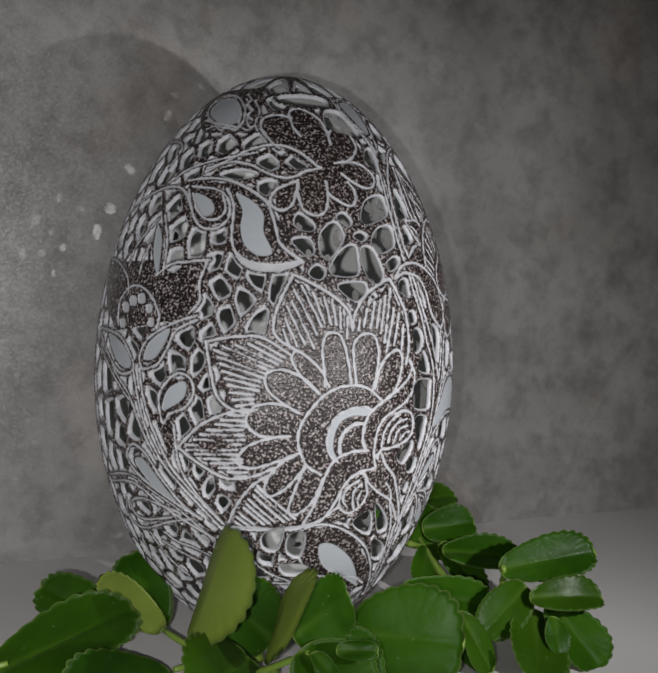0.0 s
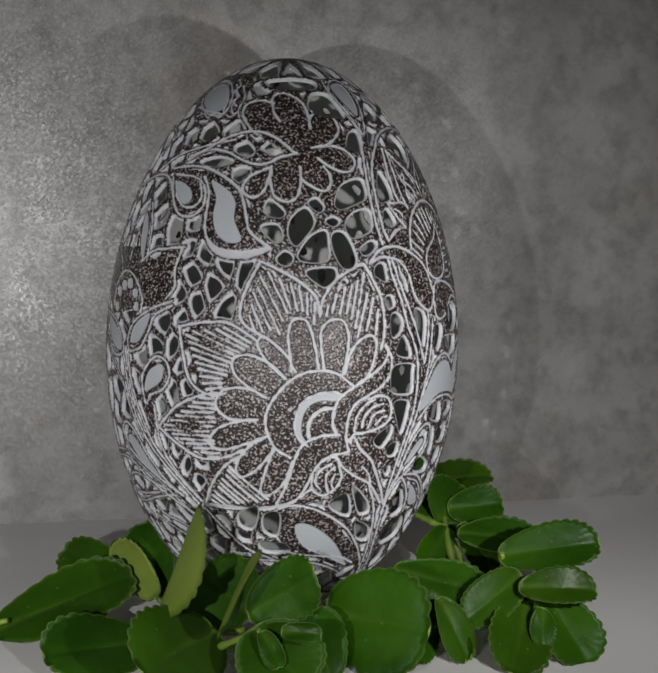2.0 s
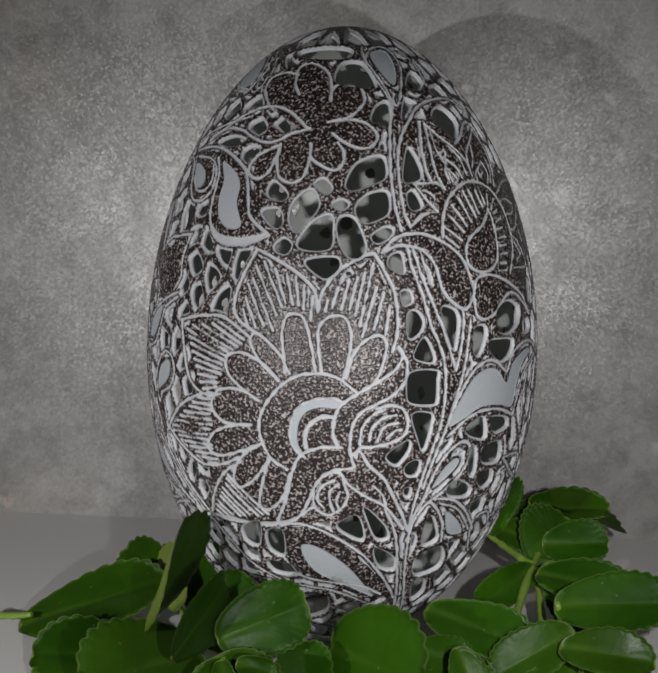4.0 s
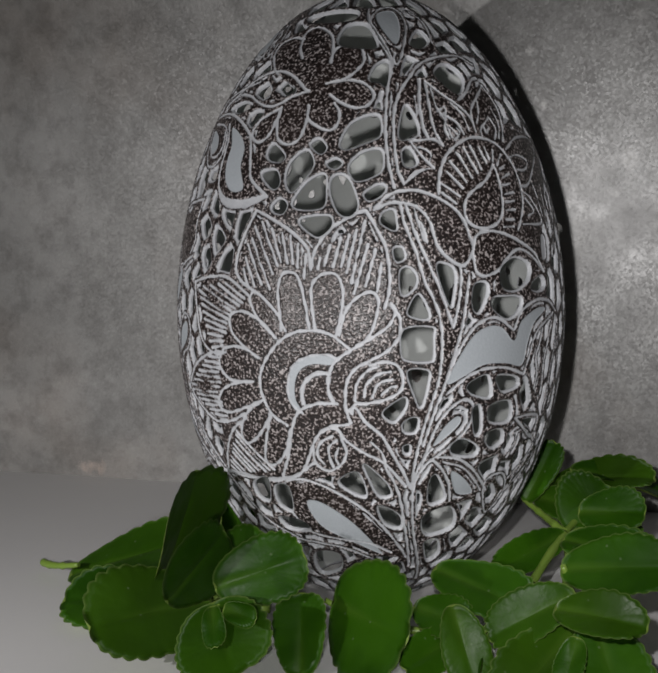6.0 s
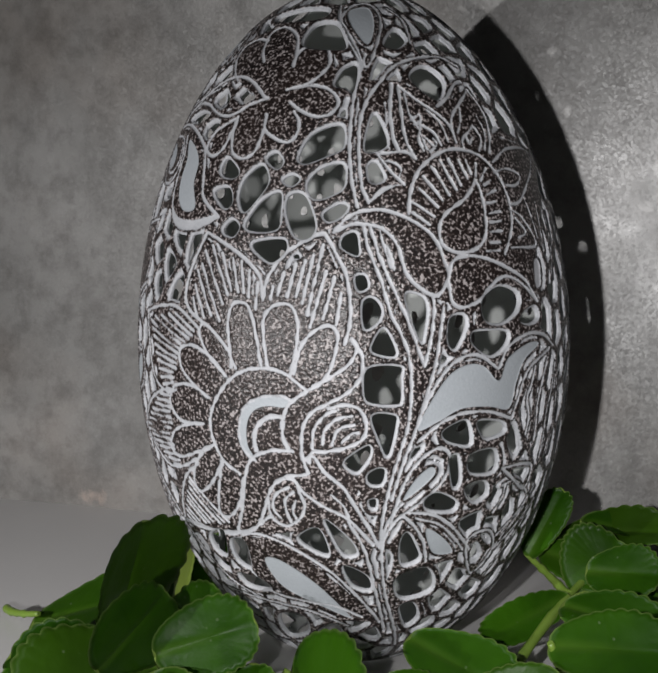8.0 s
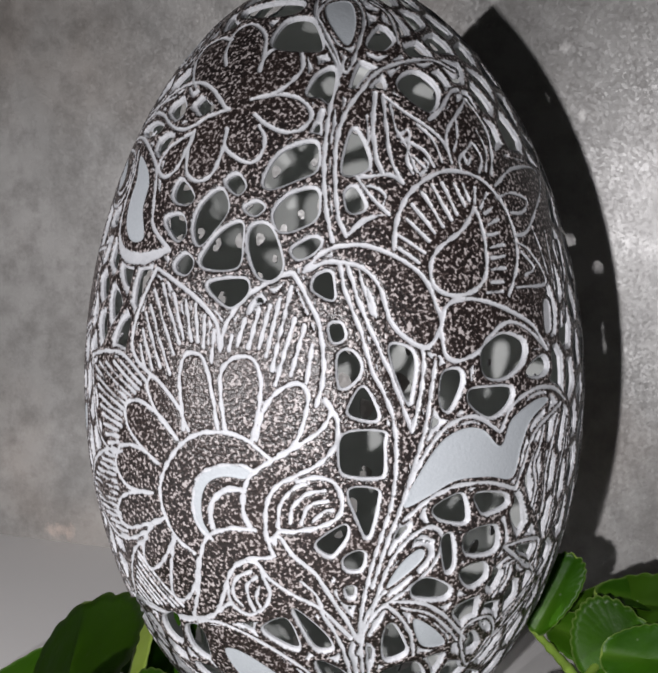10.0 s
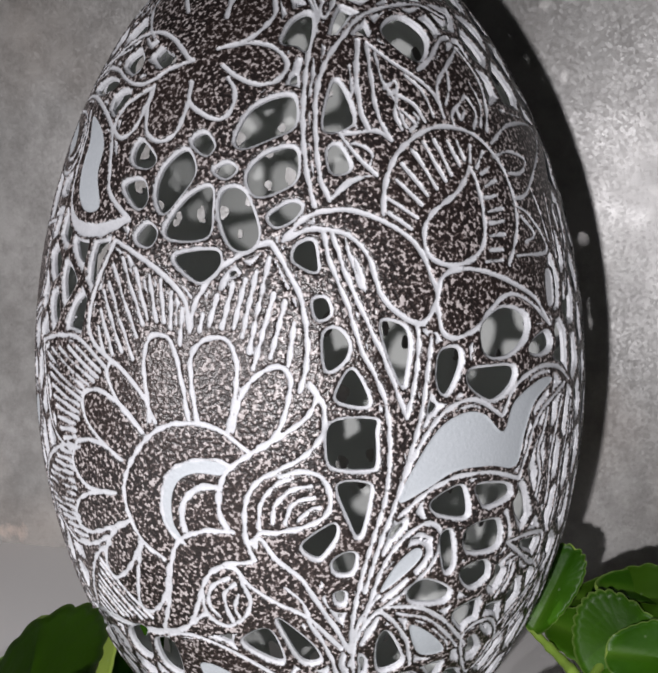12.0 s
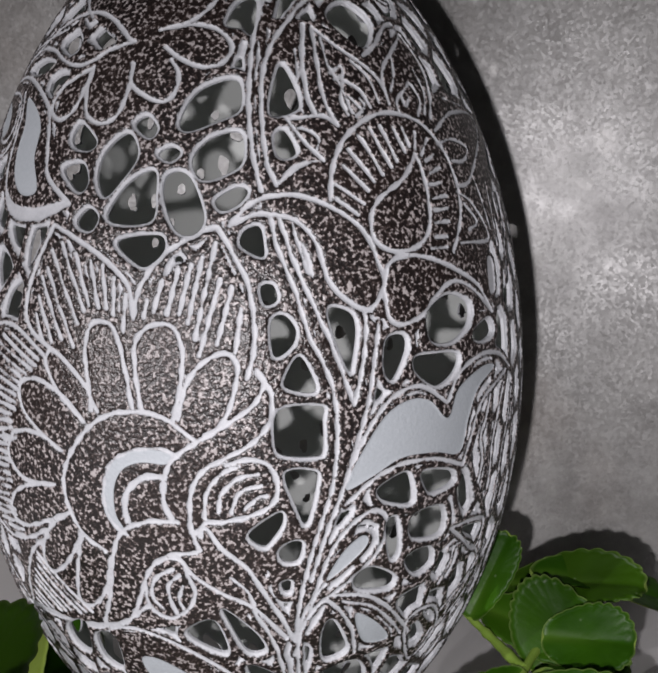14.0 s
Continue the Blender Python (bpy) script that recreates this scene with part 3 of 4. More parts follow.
hole(31.4, 73.7, 35.1, 73.1, 36.1, 71, 35.1, 66.9, 34.3, 66.1, 31.9, 70.6)
line(.9, 53.1, 91.9, 48.9, 89, 42.5, 86.4, 40.3, 83.8, 41.1, 81.2, 44.8, 80.1, 49.5, 80.5, 53, 82.5, 54.2, 86.2, 54, 90, 53.1, 91.9)
line(.95, 32.9, 86.5, 33.9, 90.1, 37.2, 93.8, 43.6, 96.5, 50.1, 97.1, 56.5, 96.1, 61.3, 93.3, 63.6, 89.5, 63.5, 85.6, 61.4, 82.3, 58.7, 79.6)
line(.8, 34.2, 88.3, 39.4, 85.9)
line(.8, 34, 86.5, 37.9, 84.6)
line(.8, 36.1, 90.6, 40.6, 87.5)
line(.8, 37.7, 92.5, 42.1, 88.5)
line(.8, 40.4, 94.1, 44.2, 89.5)
line(.8, 43.1, 95.1, 46.4, 90.3)
line(.8, 45.7, 95.4, 48.1, 91.1)
line(.8, 48.8, 95.4, 50.6, 92.2)
line(.8, 51.3, 95.2, 52, 93)
line(.8, 54.5, 94.7, 53.5, 92.7)
line(.7, 57.7, 93.9, 54.8, 91.9)
line(.7, 58.5, 91.9, 55.6, 91.1)
line(.7, 59.5, 90.3, 56, 89.5)
line(.7, 59.1, 88.4, 55.4, 88.1)
line(.7, 59.5, 86.7, 55.3, 86.3)
line(.7, 59.4, 85.1, 55.3, 84.9)
line(.7, 58.8, 83.4, 54.8, 83.3)
line(.7, 57.6, 81.6, 54.3, 81.5)
line(.7, 57.1, 80.2, 52.9, 80.2)
line(.9, 41.7, 76, 42.8, 78.5, 46.5, 79.5, 52.1, 79, 58.1, 77.5, 64.9, 75, 69.1, 71.3)
line(.9, 69.1, 71.3, 63.4, 74.5, 57.7, 75.9, 53.2, 74.5, 49, 72, 44.5, 71.2, 42.1, 72.3, 41.5, 76)
hole(51.5, 72.9, 56.3, 74.3, 61.8, 72.9, 61.3, 70.2, 56.5, 68.3, 51.5, 68.6, 50.3, 70.9)
hole(41.9, 69.7, 45.2, 69.8, 45.5, 67.9, 42.9, 64.6, 41.3, 65, 40.9, 67.1)
hole(47.2, 66.8, 50.4, 67.1, 57.5, 66.6, 56.8, 64.4, 52.2, 62.9, 47.6, 64.9)
hole(63.7, 69.5, 68.1, 70.3, 69.4, 68.5, 66.2, 67.6, 62.3, 68.2)
# wing leaf
flat(33.6, 51.4, 36.2, 55.7, 40.8, 60.2, 45.8, 61.8, 50.2, 61.2, 54.4, 58.6, 57.3, 62.2, 64.5, 64.3, 68.9, 63.9, 63.1, 61.6, 60.2, 58, 58, 53.6, 51.5, 54.4, 44.2, 54.5, 38.6, 52.7)
line(.85, 32.9, 50.9, 35.4, 55.7, 39.2, 60.3, 43.2, 62.7, 48.4, 63.2, 54.3, 60.5)
line(.85, 54.3, 60.5, 57.3, 63.9, 63.3, 65.8, 70.6, 65.5, 76.3, 63.1)
line(.85, 33.7, 49.4, 38.6, 52.2, 44.3, 53.7, 51.5, 53.5, 59.2, 51.7)
line(.8, 59.2, 51.7, 61.1, 55, 64.6, 59.8, 74.2, 62.8)
line(.9, 67.4, 60, 66.1, 57.3, 64.4, 54.6, 65.7, 51.4, 65.1, 48.5)
line(.8, 73.2, 61.1, 70.8, 57.3, 69.1, 53.3, 69.3, 49.7, 69, 46.1)
line(.8, 77.5, 60, 76, 55.4, 74.1, 51.4, 74, 47.1, 73.5, 42.8)
hole(39.9, 50.7, 43.5, 52.1, 46.1, 52.1, 47.4, 49.1, 46.6, 48, 41.3, 49.1)
hole(49.3, 52, 55.9, 51.3, 57.3, 49.6, 52.1, 48.8, 50, 50)
hole(47.8, 46.2, 54.7, 46.5, 55.6, 42.7, 48.3, 43.1)
hole(42.1, 45.6, 44.1, 46.4, 45.4, 41.7, 43.7, 40.9)
hole(36.6, 38.9, 39.8, 40.1, 45.2, 38, 44.1, 36.5, 37.7, 37.2)
hole(47.9, 40.7, 52.9, 41, 54.2, 38.6, 50.8, 37.5, 47.8, 39.2)
loop(.85, 28.2, 35.1, 30.3, 41.2, 33.1, 45.2, 37.3, 47.8, 40.6, 47.8, 42.1, 45.6, 40.4, 42.2, 35.7, 39, 30.2, 36.3)
flat(30.8, 39.4, 33.3, 42.8, 36.7, 44.9, 38.4, 44.5, 37.7, 43.1, 33.9, 40.7)
line(.8, 25.7, 28.5, 27.1, 33.2, 30.2, 36.3, 32.8, 35.5, 36.9, 31.8, 38.9, 27.4)
hole(31.2, 31, 32.7, 33.2, 35.9, 29.9, 36.9, 27.7, 32.3, 27)
line(.8, 31.8, 37.1, 39.6, 36.1, 46.2, 32.7, 52.5, 28.3)
line(.7, 34.4, 36, 42, 33.9, 49.9, 28.7)
flat(37.4, 33.8, 42.5, 31.8, 46.7, 28.5, 40.4, 29)
loop(.7, 51.2, 28.5, 52.2, 31.1, 58.2, 31.4, 62.1, 27.8, 60.5, 24.5, 55.9, 23.2)
line(.7, 61.9, 29.9, 68.6, 33.3, 74.6, 37.4)
line(.7, 61.7, 26.5, 69.6, 30.4, 77.5, 34.8)
line(.8, 57.9, 43, 65.8, 42.9, 70.4, 41.8, 68.5, 38, 57.9, 43)
# curls beside the fan
line(.55, 29.4, 104.7, 29.4, 101.9, 28.4, 99.2, 29.4, 97)
line(.55, 36.1, 106.4, 36.5, 103, 38.5, 100.3, 39.9, 97)
line(.55, 42.4, 103.6, 45.7, 101.5, 47, 98.4)
line(.55, 54.8, 105.1, 53.4, 102.2, 51, 99.9)
line(.55, 60.6, 103, 61.6, 100.1, 59.3, 97.2)
line(.6, 53.7, 99.4, 54, 98, 56.2, 99.4)
line(.6, 40.7, 96.5, 43.1, 97.8, 42.4, 98.7)
line(.6, 27, 94.9, 29.5, 94.9, 31.9, 93.8, 31.3, 92.5)
line(.6, 76.9, 88.3, 76.4, 84.2, 75.7, 79.6)
line(.6, 81.6, 86.5, 81, 80.6, 78.3, 74.8)
line(.6, 70.8, 89.4, 72.2, 86.6, 73.7, 82)
line(.55, 79, 58, 79.2, 53.1, 79.2, 48.1, 77.5, 43.3)
line(.55, 59.1, 39.7, 64.2, 40, 71.8, 36, 67.9, 32.1)
line(.55, 57.6, 34.8, 60, 37.6, 60.1, 40.1)
line(.55, 63.5, 21.6, 68.4, 26.4, 74.6, 31.4)
line(.55, 59.4, 24, 63.7, 28.5, 71.7, 34)
# upper holes
hole(5.2, 96.3, 8.7, 99.9, 16.4, 101.2, 17.1, 97.6, 12.7, 96.1, 6.8, 94.9)
hole(8, 91.5, 11.2, 94, 17, 94.7, 17.4, 91.3, 14.6, 89.8, 9.9, 89.1)
hole(-10.8, 89.6, -9.7, 92.8, -5.3, 94.9, -2.6, 92.2, -5.6, 89, -8.6, 87.2)
hole(-7.7, 85.3, -3.8, 89, 0.9, 90.3, 1.6, 87.4, 0.9, 84.3, -5.6, 84)
hole(3.2, 89.4, 5.7, 90.2, 8.3, 88.9, 10.5, 84.7, 8.7, 82.7, 5.5, 83.2, 3.1, 86.8)
hole(12.4, 86.7, 16.2, 88.2, 18.2, 87.7, 16.6, 86.2, 13.6, 85.4)
hole(-5.3, 81.9, 2.3, 82.7, 3.7, 81.1, 1.4, 79.3, -1, 79.1)
hole(1.4, 92.3, 4, 93.1, 5.8, 92.3, 3.8, 91.3)
hole(-4.1, 95.9, -1.5, 96.9, 0.8, 95.3, -0.8, 94.2)
hole(-19.3, 90.8, -14.6, 91.3, -12.7, 89.1, -14, 87.8, -16.5, 88.6)
hole(-14.1, 84.5, -11.8, 85.9, -9.5, 84.8, -10.7, 83.2, -13.3, 83.5)
hole(-18.7, 94.7, -17, 96.3, -12.3, 94, -13.6, 92.9, -17.3, 93.3)
hole(14, 108.2, 17, 111.1, 21.6, 111.6, 20.2, 107, 17.7, 107.6)
hole(22.9, 97, 25.8, 103, 28.6, 100.2, 28.6, 97.5)
hole(23.6, 94.4, 25.7, 94.9, 27.5, 92.3, 25, 91.5, 23.6, 92.3)
hole(39.7, 109.4, 46.3, 111.6, 52.2, 109.1, 47, 105.7)
# flame leaves
line(.8, 25.9, 96.2, 33.3, 96.5, 36.2, 95.4)
line(.8, 25.9, 96.2, 29.3, 93.3, 32.4, 91.2)
white(23.2, 88.2, 26.6, 90.7, 31.9, 91.2, 28.2, 90.4, 24.9, 88.9)
line(.8, 34.5, 107.8, 34, 103, 34.2, 98.6, 35.9, 95.9)
line(.8, 34.5, 107.8, 39.9, 105.3, 45.5, 103.1, 48.8, 101, 49.6, 98.2)
line(1.0, 32.4, 108.1, 30.7, 103.5, 30.7, 99.2, 31.6, 97)
line(.7, 36.6, 101.9, 39.4, 102.8, 39.5, 101.7, 37.3, 101.1)
line(.7, 39.3, 101.1, 38, 98.6, 38.9, 96.7)
line(.7, 39.3, 101.1, 42.8, 99.8, 44.5, 97.6)
line(.7, 39.6, 99.2, 42, 97.6)
line(.8, 61.2, 107.7, 51.4, 103.3, 49, 100.4)
line(.8, 61.2, 107.7, 64.5, 103.7, 63.3, 99.6, 60.9, 96.7)
line(.7, 57.6, 101.2, 52.1, 98.8, 51.8, 97.1)
line(.7, 57.6, 101.2, 59.1, 98.9, 57, 96.9)
line(.9, 46.1, 104.3, 51, 106.1, 55.8, 108.4, 59.7, 109.1)
line(.8, 61, 95, 69.5, 97.5, 81.9, 97.8, 83.7, 95.5, 74.4, 91.2, 68.2, 88.3, 63.4, 87.8)
line(.7, 60.6, 93.3, 66.1, 94, 72.1, 92.9, 68.7, 91.2, 64, 91.1)
line(.7, 63.1, 87.2, 68, 85.5, 72.1, 80.9, 61.4, 80.6)
line(.7, 64.9, 85.5, 68.2, 83.2, 64.8, 82.2)
white(69.8, 78.1, 72.3, 78, 71.6, 74, 69.1, 73.9)
drawn(-51.6, 47.8, -44.1, 70.1, -23.7, 72.6, -20.2, 83.6, -3.5, 73, 12.3, 82.7, 21, 69.5, 22, 55.6, 19, 35.7, -10.3, 31.5, -36.7, 31.2)
drawn(-40.6, 117.2, -14.6, 120.3, 12.3, 115.5, 15.8, 105.2, 4.8, 98.7, -11.8, 95.8, -25.1, 96.9, -24.5, 104.3, -11.2, 106.3, -26.4, 110.8)
drawn(-14.3, 31, 0.3, 32, 27.6, 14.6, 16.2, 15, -13.7, 23.3)
drawn(25.1, 108.7, 34.8, 108.7, 48.9, 104.9, 62, 108.3, 64.9, 99.7, 89.9, 97.5, 71.4, 79.7, 68.5, 71.9, 49.7, 70.4, 39.7, 72.4, 29.5, 78.9, 20.8, 84.6, 20.4, 96.5)
drawn(5, 48.3, 12.4, 45.1, 26.3, 32.6, 23.8, 31.3, 4.4, 43, -6.7, 33.8, -10.5, 35.9, -6.1, 46.3)
drawn(-25, 97.7, 17.8, 102, 20.1, 87.7, 12.5, 83.7, -2.2, 78.5, -12.1, 82.7, -19.1, 87.5)
drawn(16.3, 84.1, 23, 84.1, 30.3, 65.5, 29.6, 46.5, 24.5, 37.2, 16.9, 44.5, 22.3, 57.8, 19, 70.9)
drawn(25.3, 84, 39.6, 71.4, 34.6, 57.4, 27.7, 37.7, 25.6, 31.3, 31.6, 60.2)
drawn(49.3, 74.1, 69.8, 70.7, 58.4, 62.1, 46.7, 63)
drawn(-104.6, 84.3, -45.9, 86.7, -46.4, 74.5, -79.2, 70.5)
drawn(-60.1, 102.9, -38.2, 102, -25.3, 95.9, -16.1, 86.3, -29.5, 83.5, -39.7, 90.3, -50.5, 91.9)
drawn(-62.6, 91.8, -37.8, 87.7, -22, 83.7, -28.6, 70.7, -43.3, 70.3, -50.4, 73.5)
drawn(-54.7, 73.3, -43.2, 69.4, -37.5, 56.7, -49.3, 48.1, -35.4, 36.1, -50.6, 37.9, -62.7, 59.7)
drawn(-98.5, 124.8, -38.9, 124.8, -33.1, 113.4, -64.2, 113.7)
flat(-71.1, 118.9, -72.1, 121.7, -60, 122.1, -49.3, 119.7, -46.6, 116.2, -54.8, 115.5)
loop(.8, -73.1, 118.8, -78.7, 122.7, -62.1, 123.1, -47.3, 119.9, -44.5, 115.4, -54.4, 114.8)
line(.8, -50.6, 123.1, -45.2, 121.7, -46.2, 120.3, -41.4, 119, -42.8, 117.7, -39.4, 116.5)
line(.7, -64, 114.7, -59.6, 115.2, -54.4, 114.2, -51.6, 115, -47.2, 114, -44.5, 114.8, -40.7, 114.1, -38, 115)
# motifs of the carving, as outlines of longitude and height
MOTIFS = [
    ("large_flower", "large engraved flower with striped outer petals", (-51.6, 47.8, -44.1, 70.1, -23.7, 72.6, -20.2, 83.6, -3.5, 73, 12.3, 82.7, 21, 69.5, 22, 55.6, 17.4, 43.3, 10.8, 34.3, -10.3, 31.5, -36.7, 31.2)),
    ("small_flower", "small engraved flower with round speckled petals", (-48, 118.5, -15.5, 120.8, 12.3, 115.9, 16.5, 105.1, 5.6, 97.9, -11.6, 95, -28.4, 96.1, -48.8, 109.7)),
    ("tear_leaf", "engraved leaf with a grey-blue heart", (-61, 103.9, -38.3, 102.4, -23.9, 95.9, -15, 86, -29.5, 83.5, -39, 86.8, -41.7, 98.3, -59.4, 102)),
    ("fan_blossom", "engraved fan blossom with white rays", (32.1, 86, 33.1, 90.7, 38.5, 95.4, 50.4, 97.6, 63, 93.9, 65.7, 85.5, 59.7, 79.1, 48.3, 79.2, 39.7, 80.2, 36.2, 83.9)),
    ("comma_leaf", "speckled comma-shaped leaf with white outline", (14, 83.4, 18.6, 86.4, 28.7, 87.3, 39.4, 83, 42.6, 76.5, 40.2, 73.2, 36.6, 72.8, 30.8, 76.3, 26.8, 83.2, 19.3, 84.4)),
    ("wing_leaf", "grey-blue wing-shaped leaf with white outline", (32.5, 50.6, 35.4, 56.2, 43.2, 63.3, 54.3, 61.3, 63.4, 66.7, 77.5, 63.6, 65.9, 59.6, 60.6, 51, 44.3, 53.1, 34.1, 49.1)),
    ("foot_leaf", "engraved leaf with a grey-blue drop", (-16.7, 28.9, -11.7, 32.6, -2.1, 33.2, 12.8, 26.6, 28.8, 13.9, 16.4, 13.2, -14.2, 22.3)),
]

# small brick-like cells cut all over the rest of the shell
cells = list(SEEDS)
tries = np.random.RandomState(4).rand(9000, 2)
for a, b in tries:
    p = np.array([[lon[0] + a * 360, 4 + b * 122]])
    q = on_egg(p)[0]
    if all((q[0] - c[0]) ** 2 + (q[1] - c[1]) ** 2 + 0.45 * (q[2] - c[2]) ** 2 > 13.0 for c in cells):
        cells.append(q)
cells = np.array(cells)
# most cells of the far side were left uncut
around = np.degrees(np.arctan2(cells[:, 0], -cells[:, 1])) % 360
uncut = (around > 112) & (around < 250) & (np.random.RandomState(9).rand(len(cells)) < 0.5)
for i in range(ROWS):
    pick = np.nonzero(np.abs(cells[:, 2] - Zmm[i]) < 13)[0]
    near = cells[pick]
    d = np.sqrt(((X[i][:, None, :2] - near[None, :, :2]) ** 2).sum(-1) + 0.45 * (X[i][:, None, 2] - near[None, :, 2]) ** 2)
    open_cell = (FREE[i] & ~uncut[pick[d.argmin(1)]]) | ((pick[d.argmin(1)] < len(SEEDS)) & (d.min(1) < 3.0))
    d.partition(1, axis=1)
    gap = (d[:, 1] - d[:, 0]) * 0.5
    wall_mm = np.where((lon > 112) & (lon < 250), 1.35, 0.8)
    cut = np.minimum(np.minimum(gap - wall_mm, WHITE[i] - 0.75), np.minimum(GREY[i] - 0.9, HOLE[i] - 1.6))
    HOLE[i] = np.where(open_cell, np.minimum(HOLE[i], -cut), HOLE[i])
HOLE[:14] = np.maximum(HOLE[:14], 0.8)
HOLE[-8:] = np.maximum(HOLE[-8:], 0.5)
# a bevelled white rim round every opening
WHITE = np.minimum(WHITE, HOLE - 0.38)


def egg_shell():
    def step(v, a, b):
        v = np.clip((v - a) / (b - a), 0, 1)
        return v * v * (3 - 2 * v)

    deep = 0.22 * step(-WHITE, -0.12, 0.16) + 0.15 * step(-GREY, -0.1, 0.15) * (WHITE > 0.1) + 0.2 * step(-HOLE, -0.45, 0.0)
    gi, gj = np.gradient(HOLE)
    xi, xj = np.gradient(X, axis=0), np.gradient(X, axis=1)
    li, lj = np.maximum((xi**2).sum(-1), 1e-4), np.maximum((xj**2).sum(-1), 1e-4)
    slope = gi[..., None] * xi / li[..., None] + gj[..., None] * xj / lj[..., None]
    slope /= np.maximum(np.linalg.norm(slope, axis=-1), 0.3)[..., None]
    cut = HOLE < 0
    cut_next = np.roll(cut, -1, 1)
    gone = cut[:-1] & cut[1:] & cut_next[:-1] & cut_next[1:]
    shift = np.where((HOLE < 0) & (HOLE > -0.6), -HOLE, 0.0)[..., None] * slope
    outer = X + shift - NRM * deep[..., None]
    inner = X + shift - NRM * 0.85
    index = np.arange(ROWS * COLS).reshape(ROWS, COLS)
    jn = np.roll(index, -1, 1)
    quads = np.stack([index[:-1], index[1:], jn[1:], jn[:-1]], -1)[~gone]
    # walls along every cut edge
    keep = ~gone
    walls = []
    for axis in (0, 1):
        other = np.roll(keep, 1, axis)
        if axis == 0:
            other[0] = False
        edge_a, edge_b = (index[:-1], jn[:-1]) if axis == 0 else (index[1:], index[:-1])
        m = keep & ~other
        walls.append(np.stack([edge_a[m], edge_b[m]], -1))
        m = ~keep & other
        walls.append(np.stack([edge_b[m], edge_a[m]], -1))
    walls.append(np.stack([jn[-1], index[-1]], -1))
    walls = np.concatenate(walls)
    n = ROWS * COLS

    def mesh(name, co, faces, mat, label, normals=None):
        used, flat_i = np.unique(faces, return_inverse=True)
        me = bpy.data.meshes.new(name)
        me.vertices.add(len(used))
        me.vertices.foreach_set("co", (co[used] * 0.001).astype(np.float32).ravel())
        me.loops.add(faces.size)
        me.loops.foreach_set("vertex_index", flat_i.ravel().astype(np.int32))
        me.polygons.add(len(faces))
        me.polygons.foreach_set("loop_start", np.arange(0, faces.size, 4, dtype=np.int32))
        me.materials.append(mat)
        for key, field in (("white_mm", WHITE), ("grey_mm", GREY)):
            at = me.attributes.new(key, "FLOAT", "POINT")
            v = np.concatenate([field.ravel(), np.full(n, -1.0)])[used]
            at.data.foreach_set("value", np.clip(v, -2, 2).astype(np.float32))
        me.update(calc_edges=True)
        me.shade_smooth()
        if normals is not None:
            me.normals_split_custom_set_from_vertices(normals[used])
        ob = tagged(new(name, me), label)
        ob.parent = egg
        return ob, used

    co = np.concatenate([outer.reshape(-1, 3), inner.reshape(-1, 3)])
    egg = tagged(new("carved_egg"), "dark pierced eggshell carved with white flowers, standing upright on the table", "carved egg")
    rim = np.concatenate([walls, walls[:, ::-1] + n], 1)
    # one run over the whole skin for seamless normals, then the carved motifs as parts of their own
    every = np.concatenate([quads, rim])
    tri = co[every]
    fn = np.cross(tri[:, 2] - tri[:, 0], tri[:, 3] - tri[:, 1])
    normals = np.zeros_like(co)
    for k in range(4):
        np.add.at(normals, every[:, k], fn)
    normals /= np.maximum(np.linalg.norm(normals, axis=1), 1e-9)[:, None]
    part_of = np.zeros(2 * n, int)
    for k, (name, label, polygon) in enumerate(MOTIFS, 1):
        p = np.array(polygon, float).reshape(-1, 2)
        win = window(p, 0.5)
        field = np.zeros((ROWS, COLS), bool)
        field[win] = inside(p, win)
        part_of[:n][field.ravel() & (part_of[:n] == 0)] = k
    owner = part_of[every[:, 0]]
    mesh("shell", co, every[owner == 0], SHELL, "dark granular shell with pierced white-rimmed openings", normals)
    for k, (name, label, polygon) in enumerate(MOTIFS, 1):
        mesh(name, co, every[owner == k], SHELL, label, normals)
    mesh("lining", co, quads[:, ::-1] + n, INSIDE, "pale smooth inner face of the shell")
    return egg


egg_shell()

# ---- succulent sprigs round the foot of the egg (millimetres) ----
def sprig_thing(label):
    return tagged(new("succulent_sprig"), label, "plant", "sprigs round the egg")


